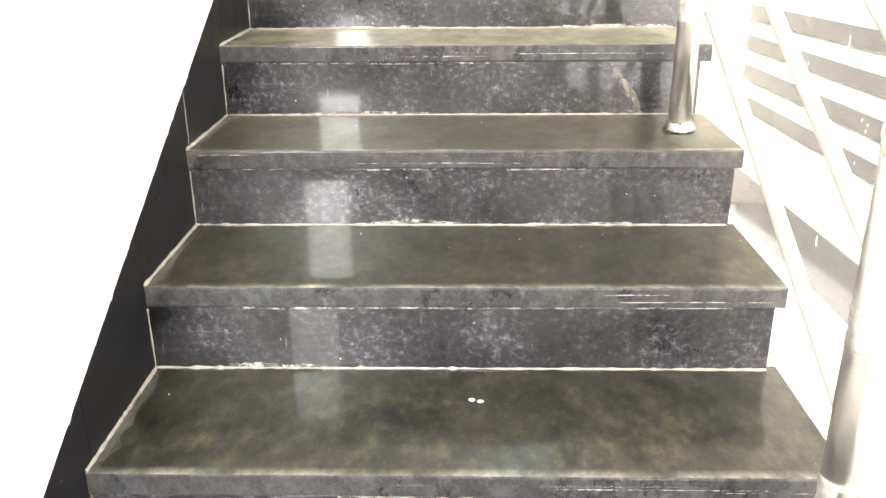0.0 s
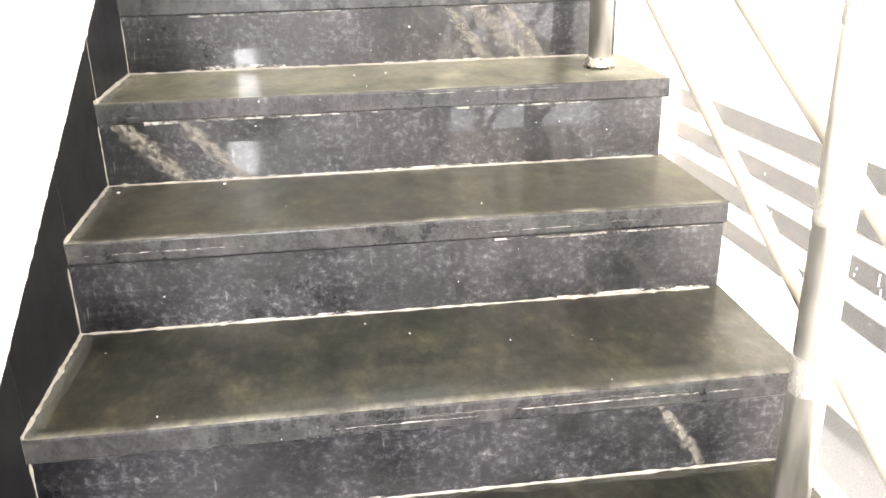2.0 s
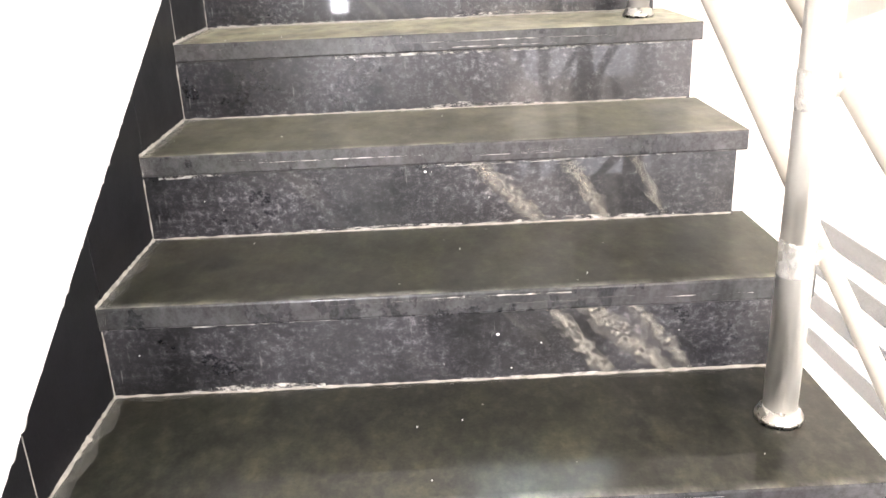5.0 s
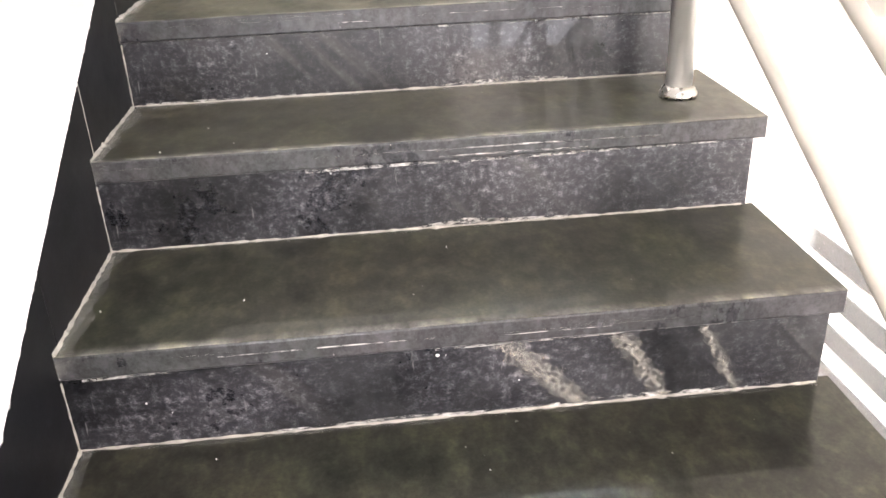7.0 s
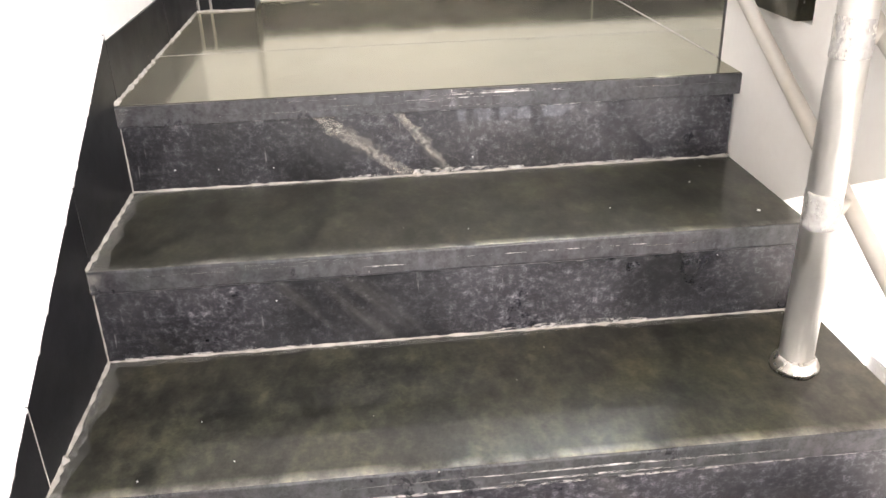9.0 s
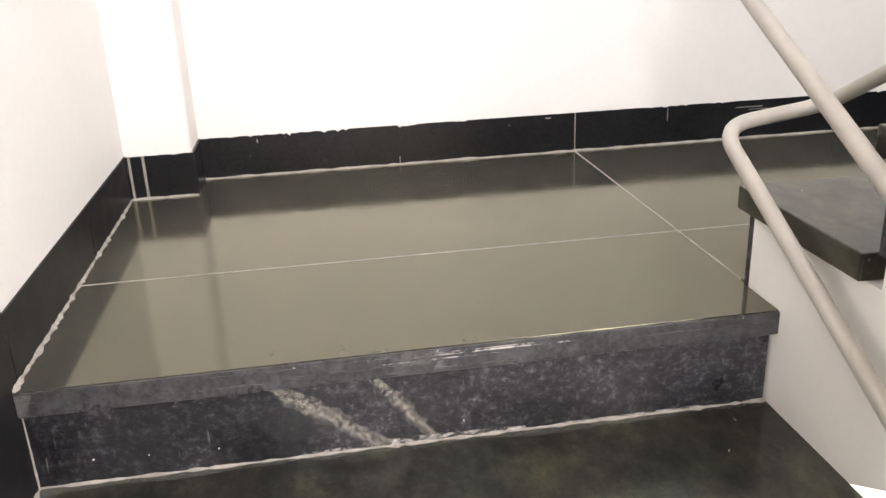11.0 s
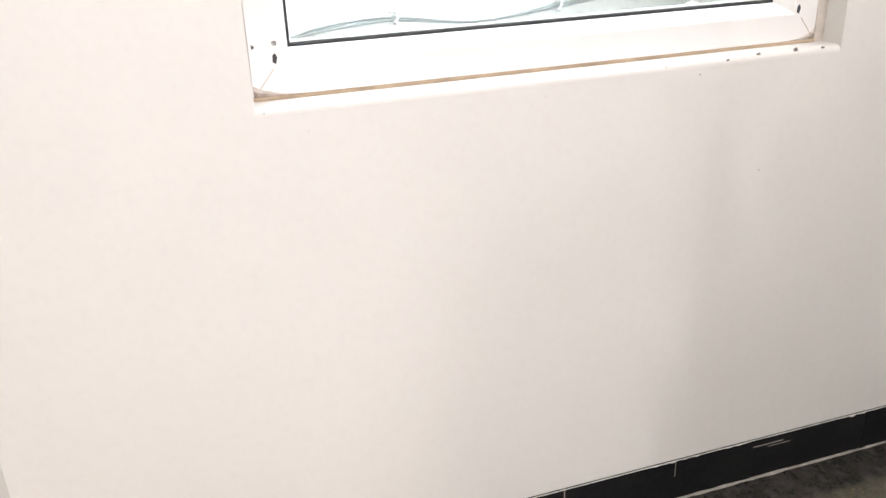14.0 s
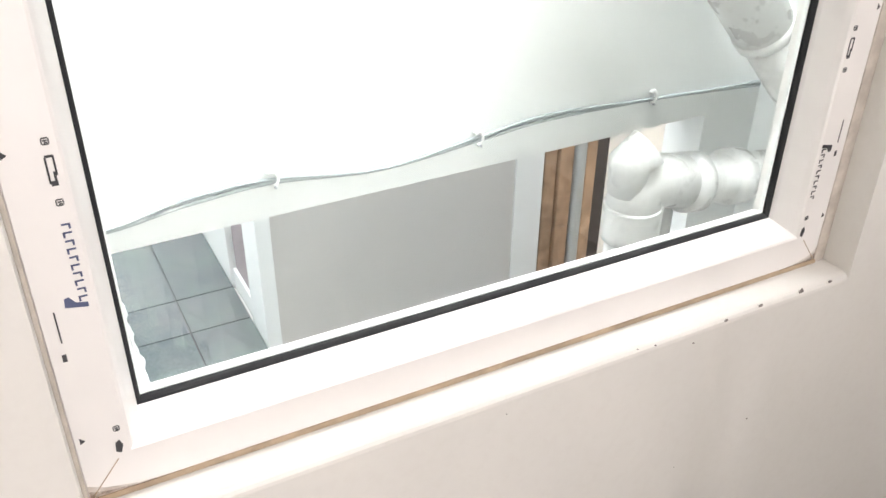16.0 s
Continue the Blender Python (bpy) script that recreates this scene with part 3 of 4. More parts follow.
structure("floor_upper", box(-1.3, RIGHT, END, y_end - 0.3 + 0.3, LAND + N_UP * R - 0.22, LAND + N_UP * R - 0.003), CREAM, "plastered slab of the upper floor", "floor")

# ---- right wall bands ----
bands = tagged(new("wall_bands"), "grey granite bands set across the sunlit white wall", "cladding", kind="structure")
SAG = -0.033                   # the bands fall a little towards the back wall
for z0, z1 in ((0.413, 0.504), (0.244, 0.329), (0.063, 0.153), (-0.117, -0.031), (-0.770, -0.483)):
    ya, yb = END + 0.5, BACK
    da, db = SAG * (ya - 3.0), SAG * (yb - 3.0)
    part("band", prism([(ya, z0 + da), (yb, z0 + db), (yb, z1 + db), (ya, z1 + da)], "x", RIGHT - 0.008, RIGHT, 0.001), BAND, bands)

# ---- railing ----
PX, BX = 1.072, 1.113


def railing():
    rail = tagged(new("stair_railing"), "stainless steel stair railing with round posts and cream sloping bars", "railing")
    for k in (0, 3, 6, 9):
        y, z = k * T + 0.172, k * R
        post = part("post", tube([(PX, y, z + 0.004), (PX, y, z + 1.0)], 0.0255, 24), STEEL, rail, "brushed steel post with cement streaks", True)
        ring = part("base_ring", lathe([(0.035, 0), (0.0365, 0.004), (0.036, 0.009), (0.0325, 0.012), (0.0325, 0.016), (0.029, 0.020), (0.0262, 0.023)]), RING_STEEL, post, "stepped steel base ring", True)
        ring.location = (PX, y, z)
        for up in (0.176, 0.416, 0.656):
            zb = (y / T) * R + up
            part("connector", tube([(PX + 0.01, y, zb), (PX + 0.028, y, zb), (BX - 0.006, y, zb), (BX, y, zb)], 0.0125, 14), BAR, post, "", True)
            wrap = [(PX + 0.0004 * math.sin(5 * q), y, zb - 0.026 + 0.0065 * q) for q in range(9)]
            part("wrap", tube(wrap, 0.0264, 20), WRAP, post, "torn whitish film left round the post at a bar", True)
    for up in (0.176, 0.416, 0.656):
        y0, y1 = -0.45, 3.735
        pts = [(BX, y0, y0 / T * R + up), (BX, y1, y1 / T * R + up), (BX + 0.20, y1 + 0.02, y1 / T * R + up + 0.02), (BX + 0.20, 0.7, y1 / T * R + up + 0.02 + (y1 - 0.7) * R / T)]
        part("bar", tube(bend(pts, 0.06), 0.0128, 16), BAR, rail, "cream wrapped round bar", True)
    y0, y1 = -0.5, 3.72
    pts = [(PX, y0, y0 / T * R + 0.96), (PX, y1, y1 / T * R + 0.96), (PX + 0.26, y1 + 0.03, y1 / T * R + 0.98), (PX + 0.26, 0.7, y1 / T * R + 0.98 + (y1 - 0.7) * R / T)]
    part("handrail", tube(bend(pts, 0.09), 0.025, 20), STEEL, rail, "round steel handrail", True)


railing()


# ---- landing window ----
FY, GY = 4.698, 4.744           # front of the frame, and of the gasket


def ring_bar(corners, inward, profile):
    """One mitred side of a frame. corners: its two outer corners (x, z); inward: the way each corner moves (x, z); profile: (offset, y)."""
    bm = bmesh.new()
    ends = []
    for (cx, cz), (ix, iz) in zip(corners, inward):
        ends.append([bm.verts.new((cx + ix * o, y, cz + iz * o)) for o, y in profile])
    n = len(profile)
    for k in range(n):
        bm.faces.new((ends[0][k], ends[0][(k + 1) % n], ends[1][(k + 1) % n], ends[1][k]))
    bm.faces.new(ends[0][::-1])
    bm.faces.new(ends[1])
    return bm


def frame_ring(thing, name, x0, x1, z0, z1, profile, mat, label):
    c = [(x0, z0), (x1, z0), (x1, z1), (x0, z1)]
    d = [(1, 1), (-1, 1), (-1, -1), (1, -1)]
    for a in range(4):
        b2 = (a + 1) % 4
        part(name, ring_bar((c[a], c[b2]), (d[a], d[b2]), profile), mat, thing, label)


def window():
    win = tagged(new("window_1"), "white plastic window with printed film strips and a black gasket", "window", kind="structure")
    x0, x1, z0, z1 = WIN
    a0, a1, c0, c1 = x0 + 0.004, x1 - 0.020, z0 + 0.004, z1
    frame_ring(win, "frame_profile", a0, a1, c0, c1,
               [(0, FY + 0.003), (0.002, FY), (0.050, FY), (0.053, FY + 0.002), (0.057, FY + 0.010), (0.064, FY + 0.030), (0.067, FY + 0.038), (0.068, GY), (0.069, GY + 0.03), (0, GY + 0.03)],
               UPVC, "white plastic frame profile")
    frame_ring(win, "gasket", a0 + 0.068, a1 - 0.068, c0 + 0.068, c1 - 0.068, [(-0.002, GY + 0.001), (0.0, GY - 0.001), (0.003, GY), (0.005, GY + 0.003), (0.005, GY + 0.012), (-0.002, GY + 0.012)], GASKET, "black rubber gasket")
    frame_ring(win, "bead", a0 + 0.072, a1 - 0.072, c0 + 0.072, c1 - 0.072, [(0.0, GY + 0.010), (0.0035, GY + 0.010), (0.004, GY + 0.016), (0.0, GY + 0.016)], PVC, "white glazing bead")
    pane = part("pane", box(a0 + 0.071, a1 - 0.071, GY + 0.005, GY + 0.009, c0 + 0.071, c1 - 0.071), GLASS, win, "clear window pane")
    pane.visible_shadow = False
    bead = [(a0 + (a1 - a0) * q / 60, FY + 0.0015, z0 + 0.0012 + 0.0006 * noise.noise((q * 0.7, 2.0, 0.0))) for q in range(61)]
    part("sealant", tube(bead, 0.0048, 10), STAIN, win, "brown stained sealant line", True)
    part("sealant", box(a0 - 0.004, a0 + 0.0005, FY + 0.0005, FY + 0.006, z0, z1, 0.001), SEAL, win, "brown stained sealant line")
    part("sealant", box(a1 - 0.001, a1 + 0.020, FY - 0.001, FY + 0.006, z0, z1, 0.001), SEAL, win, "brown stained sealant line")
    for q in range(2):
        h = 0.007 + 0.005 * q
        part("stain", prism([(a0 + 0.002, c0), (a0 + 0.17 - 0.05 * q, c0), (a0 + 0.05, c0 + h * 0.35), (a0 + 0.018, c0 + h), (a0 + 0.002, c0 + h * 1.7)], "y", FY - 0.0004 - 0.0002 * q, FY + 0.001), BROWN_STAIN, win, "brown water stain in the frame corner")
        part("stain", prism([(a1 - 0.002, c0), (a1 - 0.002, c0 + h * 1.9), (a1 - 0.014, c0 + h), (a1 - 0.04, c0 + h * 0.35), (a1 - 0.13 + 0.04 * q, c0)], "y", FY - 0.0004 - 0.0002 * q, FY + 0.001), BROWN_STAIN, win, "brown water stain in the frame corner")
    # factory print and drilled corners on the film
    fy = FY - 0.0006

    def flat(name, pts, mat, label):
        part(name, prism(pts, "y", fy, FY + 0.0004), mat, win, label)

    def mark(x, z, w, h, mat=INK, label="small black print"):
        flat("print", [(x - w / 2, z - h / 2), (x + w / 2, z - h / 2), (x + w / 2, z + h / 2), (x - w / 2, z + h / 2)], mat, label)

    for side, xc, zc, sgn in ((1, 0.6665, 3.081, 1), (-1, 1.638, 3.043, -1)):
        flat("print", [(xc - 0.016 * side, zc), (xc + 0.004 * side, zc - 0.004 * sgn), (xc + 0.004 * side, zc + 0.001 * sgn), (xc - 0.006 * side, zc + 0.003 * sgn), (xc - 0.011 * side, zc + 0.010 * sgn), (xc - 0.015 * side, zc + 0.009 * sgn)], PRINT if side > 0 else INK, "printed mark")
        for q in range(10):
            zq = zc + sgn * (0.006 + q * 0.0082)
            w = (0.0075, 0.0070, 0.0078, 0.0072)[q % 4]
            mark(xc + 0.001, zq + 0.002, w, 0.0016, PRINT if side > 0 else INK, "printed bar")
            mark(xc + 0.001 + 0.003 * (1 if q % 2 else -1), zq, 0.0018, 0.0052, PRINT if side > 0 else INK, "printed bar")
        for zq, h, w in ((3.184, 0.007, 0.007), (3.214, 0.030, 0.008), (3.240, 0.007, 0.007), (2.930, 0.007, 0.007)):
            zz = zq - (0.03 if side < 0 and zq > 3 else 0)
            if h > 0.02:
                for dx, dz, ww, hh in ((-w * 0.4, 0, 0.0016, h * 0.8), (w * 0.4, 0.004, 0.0016, h * 0.6), (0, h * 0.42, w * 0.8, 0.0022), (0, -h * 0.40, w * 0.7, 0.0045), (w * 0.2, -h * 0.2, 0.002, h * 0.3)):
                    mark(xc + 0.001 + dx, zz + dz, ww, hh)
            else:
                for dx, dz, ww, hh in ((-w * 0.4, 0, 0.0010, h * 0.7), (w * 0.4, 0, 0.0010, h * 0.7), (0, h * 0.4, w * 0.7, 0.0010), (0, -h * 0.4, w * 0.7, 0.0010), (0, 0.0005, w * 0.5, 0.0012), (0.0005, -0.0014, w * 0.4, 0.0010)):
                    mark(xc + 0.001 + dx, zz + dz, ww, hh)
        mark(xc - side * 0.026, 3.062, 0.0014, 0.034)
        mark(xc - side * 0.027, 3.028, 0.004, 0.008)
        for zt in (2.923, 3.230):
            flat("print", [(xc - 0.034 * side, zt), (xc - 0.034 * side + 0.005, zt + 0.003), (xc - 0.034 * side, zt + 0.008)], INK, "small black triangle")
        flat("drain_hole", [(xc - 0.004, 2.901), (xc + 0.001, 2.898), (xc + 0.004, 2.908), (xc + 0.001, 2.915), (xc - 0.003, 2.912)], INK, "dark drilled hole")
        mx = a0 if side > 0 else a1
        flat("mitre_joint", [(mx + side * 0.003, c0 + 0.002), (mx + side * 0.004, c0 + 0.002), (mx + side * 0.0375, c0 + 0.044), (mx + side * 0.0362, c0 + 0.044)], STAIN, "grey mitre joint")


window()


# ---- shaft and corridor beyond the window ----
PANEL_Y = 5.315
WHITE_OUT = plaster("white_shaft_paint", (0.84, 0.86, 0.85))
structure("wall_shaft", prism([(-0.6, 2.769), (2.040, 2.801), (2.040, -1.0), (2.2, -1.0), (2.2, TOP), (-0.6, TOP)], "y", PANEL_Y, PANEL_Y + 0.12), WHITE_OUT, "white painted wall across the light shaft, cut off above an opening")
structure("wall_shaft_side", box(2.2, 2.4, BACK + 0.2, PANEL_Y + 0.12, -1.0, TOP), WHITE_OUT, "white painted side wall of the light shaft")
structure("wall_shaft_near", box(-0.8, -0.6, BACK + 0.2, 8.4, -1.0, TOP), WHITE_OUT, "white painted side wall of the light shaft")
GREY_Y, GREY_X = 6.15, 1.186
structure("wall_corridor", box(GREY_X + 0.045, 2.084, GREY_Y, GREY_Y + 0.1, -1.0, 3.1), GREY_WALL, "smooth grey plastered corridor wall")
structure("wall_corridor_end", box(2.084, 2.195, GREY_Y - 0.006, GREY_Y + 0.1, -1.0, 3.1), WHITE_OUT, "white edge of the corridor wall")
structure("wall_corridor_pier", box(GREY_X, GREY_X + 0.045, GREY_Y - 0.004, GREY_Y + 0.16, -1.0, 3.1), WHITE_OUT, "white plastered wall corner")
structure("wall_corridor_side", box(GREY_X, GREY_X + 0.05, GREY_Y + 0.42, 8.2, -1.0, 3.1), WHITE_OUT, "white plastered corridor wall")
structure("wall_corridor_low", box(GREY_X + 0.012, GREY_X + 0.05, GREY_Y + 0.16, GREY_Y + 0.42, -1.0, LAND + 0.06), WHITE_OUT, "white plastered threshold")
structure("floor_corridor_slab", box(0.70, GREY_X + 0.9, 5.6, 8.2, LAND - 0.25, LAND - 0.021), GREY_WALL, "concrete slab under the corridor tiles", "floor")
structure("wall_corridor_far", box(-0.6, GREY_X + 0.05, 8.2, 8.3, -1.0, 3.1), WHITE_OUT, "white plastered wall at the end of the corridor")
tagged(part("door_1", box(GREY_X + 0.022, GREY_X + 0.05, GREY_Y + 0.162, GREY_Y + 0.418, LAND + 0.061, 3.1, 0.002), plain("mauve_door", (0.36, 0.31, 0.32), 0.5)), "dull mauve closed door in the corridor", "door", kind="structure")
corr = tagged(new("floor_corridor"), "blue-grey polished corridor tiles with dark joints", "floor", kind="structure")
CT = granite("corridor_granite", (0.080, 0.097, 0.102), (0.135, 0.155, 0.160), 0.25, (0.27, 0.29, 0.285), 0.10, 0.22, 0.2, 1.45, 0.0, 0.0, 0.1)
ys = [5.6, 5.90, 6.34, 6.55, 6.99, 7.45, 8.2]
for ya, yb in zip(ys, ys[1:]):
    for xa, xb in ((0.815, 0.985), (0.985, GREY_X)):
        part("tile", box(xa + 0.002, xb - 0.002, ya + 0.002, yb - 0.002, LAND - 0.02, LAND, 0.001, 1), CT, corr)
part("joint_bed", box(0.81, GREY_X, 5.6, 8.2, LAND - 0.0205, LAND - 0.004), DARK, corr, "dark joints")
edge = structure("floor_corridor_edge", ragged(5.6, 8.2, 0.811, LAND - 0.01, 0.012, 31, "y", 0.9, 0.03, 0.02), WHITE_OUT, "rough white cement edge of the corridor floor", "floor")

# boards and pipes standing beyond the corridor wall
xb = 2.2
for w, d, mat, nm, lab in ((0.04, 0.02, DARK, "wooden_board", "dark brown wooden board standing on end"), (0.055, 0.03, WOOD, "wooden_board", "brown wooden board standing on end"),
                           (0.03, 0.045, WOOD, "wooden_board", "narrow light brown wooden board standing on end"), (0.05, 0.02, WOOD, "wooden_board", "brown wooden board standing on end"),
                           (0.045, 0.04, CABLE, "steel_pipe", "grey steel pipe standing on end"), (0.05, 0.03, WOOD, "wooden_board", "brown wooden board standing on end"), (0.06, 0.02, DARK, "wooden_board", "dark brown wooden board standing on end")):
    if nm == "steel_pipe":
        bm = tube([(xb + w / 2, GREY_Y + 0.06, -0.998), (xb + w / 2, GREY_Y + 0.06, 3.0)], w / 2, 16)
    else:
        bm = box(xb, xb + w - 0.003, GREY_Y + 0.08 - d, GREY_Y + 0.09, -0.998, 3.0, 0.006)
    tagged(part(nm, bm, mat), lab, "board" if nm == "wooden_board" else "pipe", group="boards and pipes on end")
    xb += w
structure("wall_court", box(2.195, 4.2, GREY_Y + 0.1, GREY_Y + 0.2, -1.0, 3.1), WHITE_OUT, "white painted wall behind the standing boards")
structure("ground", box(-30, 30, BACK + 0.2, 60, -1.2, -1.0), PALE_TILE, "pale concrete ground of the yard", "ground")

# cable and clips
zc = [(-0.4, 2.822), (0.60, 2.824), (0.87, 2.849), (1.020, 2.858), (1.228, 2.840), (1.436, 2.857), (1.60, 2.872), (1.868, 2.870), (2.03, 2.862), (2.16, 2.854), (2.19, 2.852)]


def spline(points, steps=6):
    out = []
    for i in range(len(points) - 1):
        p = [Vector(points[max(0, min(len(points) - 1, i + o))]) for o in (-1, 0, 1, 2)]
        for s in range(steps):
            u = s / steps
            out.append(0.5 * ((2 * p[1]) + (p[2] - p[0]) * u + (2 * p[0] - 5 * p[1] + 4 * p[2] - p[3]) * u * u + (3 * p[1] - p[0] - 3 * p[2] + p[3]) * u ** 3))
    return out + [Vector(points[-1])]


for off, dz, r in ((0.006, 0.0, 0.0042), (0.007, 0.007, 0.0034)):
    tagged(part("cable", tube(spline([(x, PANEL_Y - off, z + dz * (1 + math.sin(9 * x)) * 0.7) for x, z in zc]), r, 8), CABLE, smooth=True), "thin grey cable pinned along the white shaft wall", "cable", group="cables on the shaft wall")


def clip(x, z):
    c = tagged(new("cable_clip"), "white plastic cable clip nailed to the wall", "clip", group="cable clips")
    part("hook", tube([(x + 0.011 * math.cos(a), PANEL_Y - 0.007, z + 0.004 + 0.013 * math.sin(a)) for a in [math.pi * (0.75 - 1.25 * q / 10) for q in range(11)]], 0.0042, 8), PVC, c, "", True)
    part("nail", tube([(x + 0.004, PANEL_Y - 0.014, z - 0.012), (x + 0.004, PANEL_Y, z - 0.012)], 0.003, 8), CABLE, c, "small nail head", True)


for x, z in ((1.020, 2.862), (1.436, 2.859), (1.868, 2.872)):
    clip(x, z)


# drain pipes
def pipework():
    p = tagged(new("drain_pipe"), "white plastic drain pipe with elbow and collars in the shaft", "pipe")
    r, y, x = 0.052, 5.19, 1.735
    part("vertical_pipe", tube([(x, y, -0.978), (x, y, 2.66)], r, 24), PVC, p, "", True)
    part("collar", tube([(x, y, 2.64), (x, y, 2.655), (x, y, 2.715), (x, y, 2.72)], r + 0.010, 24), PVC, p, "", True)
    part("tee", tube(bend([(x, y, 2.70), (x, y, 2.775), (1.90, y, 2.735)], 0.05, 8), r + 0.006, 24), PVC, p, "", True)
    part("stub", tube([(x - 0.02, y, 2.76), (x - 0.03, y - 0.005, 2.82), (x + 0.01, y - 0.01, 2.85)], r * 0.86, 20), PVC, p, "capped pipe end", True)
    part("collar", tube([(1.86, y, 2.742), (1.90, y, 2.735)], r + 0.014, 24), PVC, p, "", True)
    part("side_pipe", tube([(1.88, y, 2.738), (2.2, y, 2.70)], r, 24), PVC, p, "", True)
    part("collar", tube([(1.985, y, 2.727), (2.03, y, 2.721)], r + 0.011, 24), PVC, p, "", True)
    s = tagged(new("drain_pipe"), "sloping white plastic pipe across the corner of the shaft", "pipe")
    part("sloping_pipe", tube([(1.57, 5.2, 3.531), (2.035, 5.2, 3.043)], 0.064, 24), PVC, s, "", True)
    part("collar", tube([(2.021, 5.2, 3.058), (2.037, 5.2, 3.041)], 0.0665, 24), PVC, s, "", True)
    part("lower_pipe", tube([(2.03, 5.2, 3.048), (2.25, 5.2, 2.817)], 0.057, 24), PVC, s, "", True)
    v = tagged(part("vent_pipe", tube([(1.875, 5.255, -0.978), (1.875, 5.255, 2.70)], 0.030, 18), PVC, smooth=True), "thin white vertical pipe behind the drain", "pipe")
    for thing in (p, s, v):
        thing.location = (0.015, 0.0, -0.02)


pipework()

# ---- cement smears, drips, paint and painted glints on the stairs ----
def sliver(name, pts, k, mat, label, lift=0.0):
    """A film on riser k; pts are (x, height above the tread)."""
    y = riser_y(k)
    bm = bmesh.new()
    bm.faces.new([bm.verts.new((x, y - 0.0008 - lift, (k - 1) * R + z)) for x, z in pts])
    part(name, bm, mat, stairs, label)


def slant(k, x0, x1, w, top=0.126, foot=0.003):
    """A slanting smear down a riser from x0 at the top to x1 at the foot."""
    for q, f in enumerate((0.5, 1.0, 1.7, 2.4)):
        slant_layer(k, x0, x1, w * f, top, foot, q)


def slant_layer(k, x0, x1, w, top, foot, q):
    rnd = random.Random(int(x0 * 1000) + k + 17 * q)
    n = 16
    left, right = [], []
    for i in range(n + 1):
        u = i / n
        x = x0 + (x1 - x0) * u + rnd.uniform(-0.006, 0.006)
        ww = w * (0.55 + 0.9 * rnd.random()) * (0.5 + 0.5 * math.sin(math.pi * (0.15 + 0.8 * u)))
        z = top + (foot - top) * u
        left.append((x - ww, z))
        right.append((x + ww, z))
    sliver("cement_smear", left + right[::-1], k, SMEAR, "slanting tan cement smear", 0.0003 * q)


for k, x0, x1, w in ((6, 0.045, 0.155, 0.013), (6, 0.165, 0.272, 0.009), (7, 0.750, 0.840, 0.009), (7, 0.812, 0.940, 0.013), (7, 0.885, 0.985, 0.007), (8, 0.648, 0.768, 0.013),
                     (8, 0.822, 0.902, 0.009), (8, 0.955, 1.018, 0.005), (11, 0.355, 0.514, 0.012), (11, 0.502, 0.596, 0.006), (4, 0.94, 1.02, 0.005)):
    slant(k, x0, x1, w)
rnd = random.Random(11)
for k in range(-1, 12):
    for q in range(3):
        x0 = rnd.uniform(0.0, 0.85)
        x1 = min(1.14, x0 + rnd.uniform(0.12, 0.45))
        h = rnd.uniform(0.003, 0.007)
        sliver("cement_film", [(x0, 0.129 - h), (x1, 0.129 - h * 0.6), (x1, 0.1295), (x0, 0.1295)], k, FILM, "pale cement line under the nosing")
    for q in range(2):
        x0 = rnd.uniform(0.0, 0.9)
        x1 = min(1.14, x0 + rnd.uniform(0.15, 0.4))
        sliver("cement_film", [(x0, 0.002), (x1, 0.002), (x1, rnd.uniform(0.004, 0.009)), ((x0 + x1) / 2, rnd.uniform(0.004, 0.016)), (x0, 0.006)], k, FILM, "pale dust along the foot of the riser")


def paint_glint_dot(x, y, z, r, up=True):
    bm = lathe([(r, 0.0), (r * 0.95, 0.0012), (r * 0.6, 0.0022), (r * 0.15, 0.0026)], 12)
    o = part("paint_glint_dot", bm, CHIP_SOLID, stairs, "white dot for dried paint, on two risers for a glint", True)
    o.matrix_basis = Matrix.Translation((x, y, z)) @ (Matrix.Identity(4) if up else Matrix.Rotation(radians(90), 4, "X")) @ Matrix.Diagonal((1.0, 0.75, 1.0, 1.0))


CHIP_SOLID = plain("dried_paint_and_glints", (0.74, 0.73, 0.70), 0.5, 0, 0.05, 80)
for k, x, d in ((1, 0.60, 0.22), (1, 0.615, 0.215), (5, 0.03, 0.28), (5, 0.235, 0.30), (10, 1.09, 0.06)):
    paint_glint_dot(x, nose_y(k) + d, k * R + 0.0002, 0.006 if k == 1 else 0.0035)
# These two dots are glints on risers 7 and 8, painted white.
for k, x, h in ((7, 0.655, 0.085), (8, 0.545, 0.115)):
    paint_glint_dot(x, riser_y(k) - 0.0002, (k - 1) * R + h, 0.003, False)
for q in range(70):
    k = rnd.randrange(0, 11)
    if rnd.random() < 0.5:
        paint_glint_dot(rnd.uniform(0.03, 1.1), nose_y(k) + rnd.uniform(0.02, 0.3), k * R + 0.0001, rnd.uniform(0.0006, 0.0015))
    else:
        paint_glint_dot(rnd.uniform(0.03, 1.1), riser_y(k + 1) - 0.0001, k * R + rnd.uniform(0.01, 0.12), rnd.uniform(0.0006, 0.0015), False)

# paint lapped over the upper edge of the skirting
def lap(x0, x1, y, z, drop, seed):
    rr = random.Random(seed)
    top, low = [], []
    n = int((x1 - x0) / 0.007)
    wave = [rr.random() for _ in range(n // 9 + 3)]
    for i in range(n + 1):
        x = x0 + (x1 - x0) * i / n
        top.append((x, z + 0.001))
        low.append((x, z - drop * (wave[i // 9] ** 4) * rr.random() ** 2 - 0.0006 * rr.random()))
    part("paint_lap", prism(top + low[::-1], "y", y - 0.0012, y + 0.0002), CHIP_SOLID, skirt, "wall paint lapped over the skirting edge")


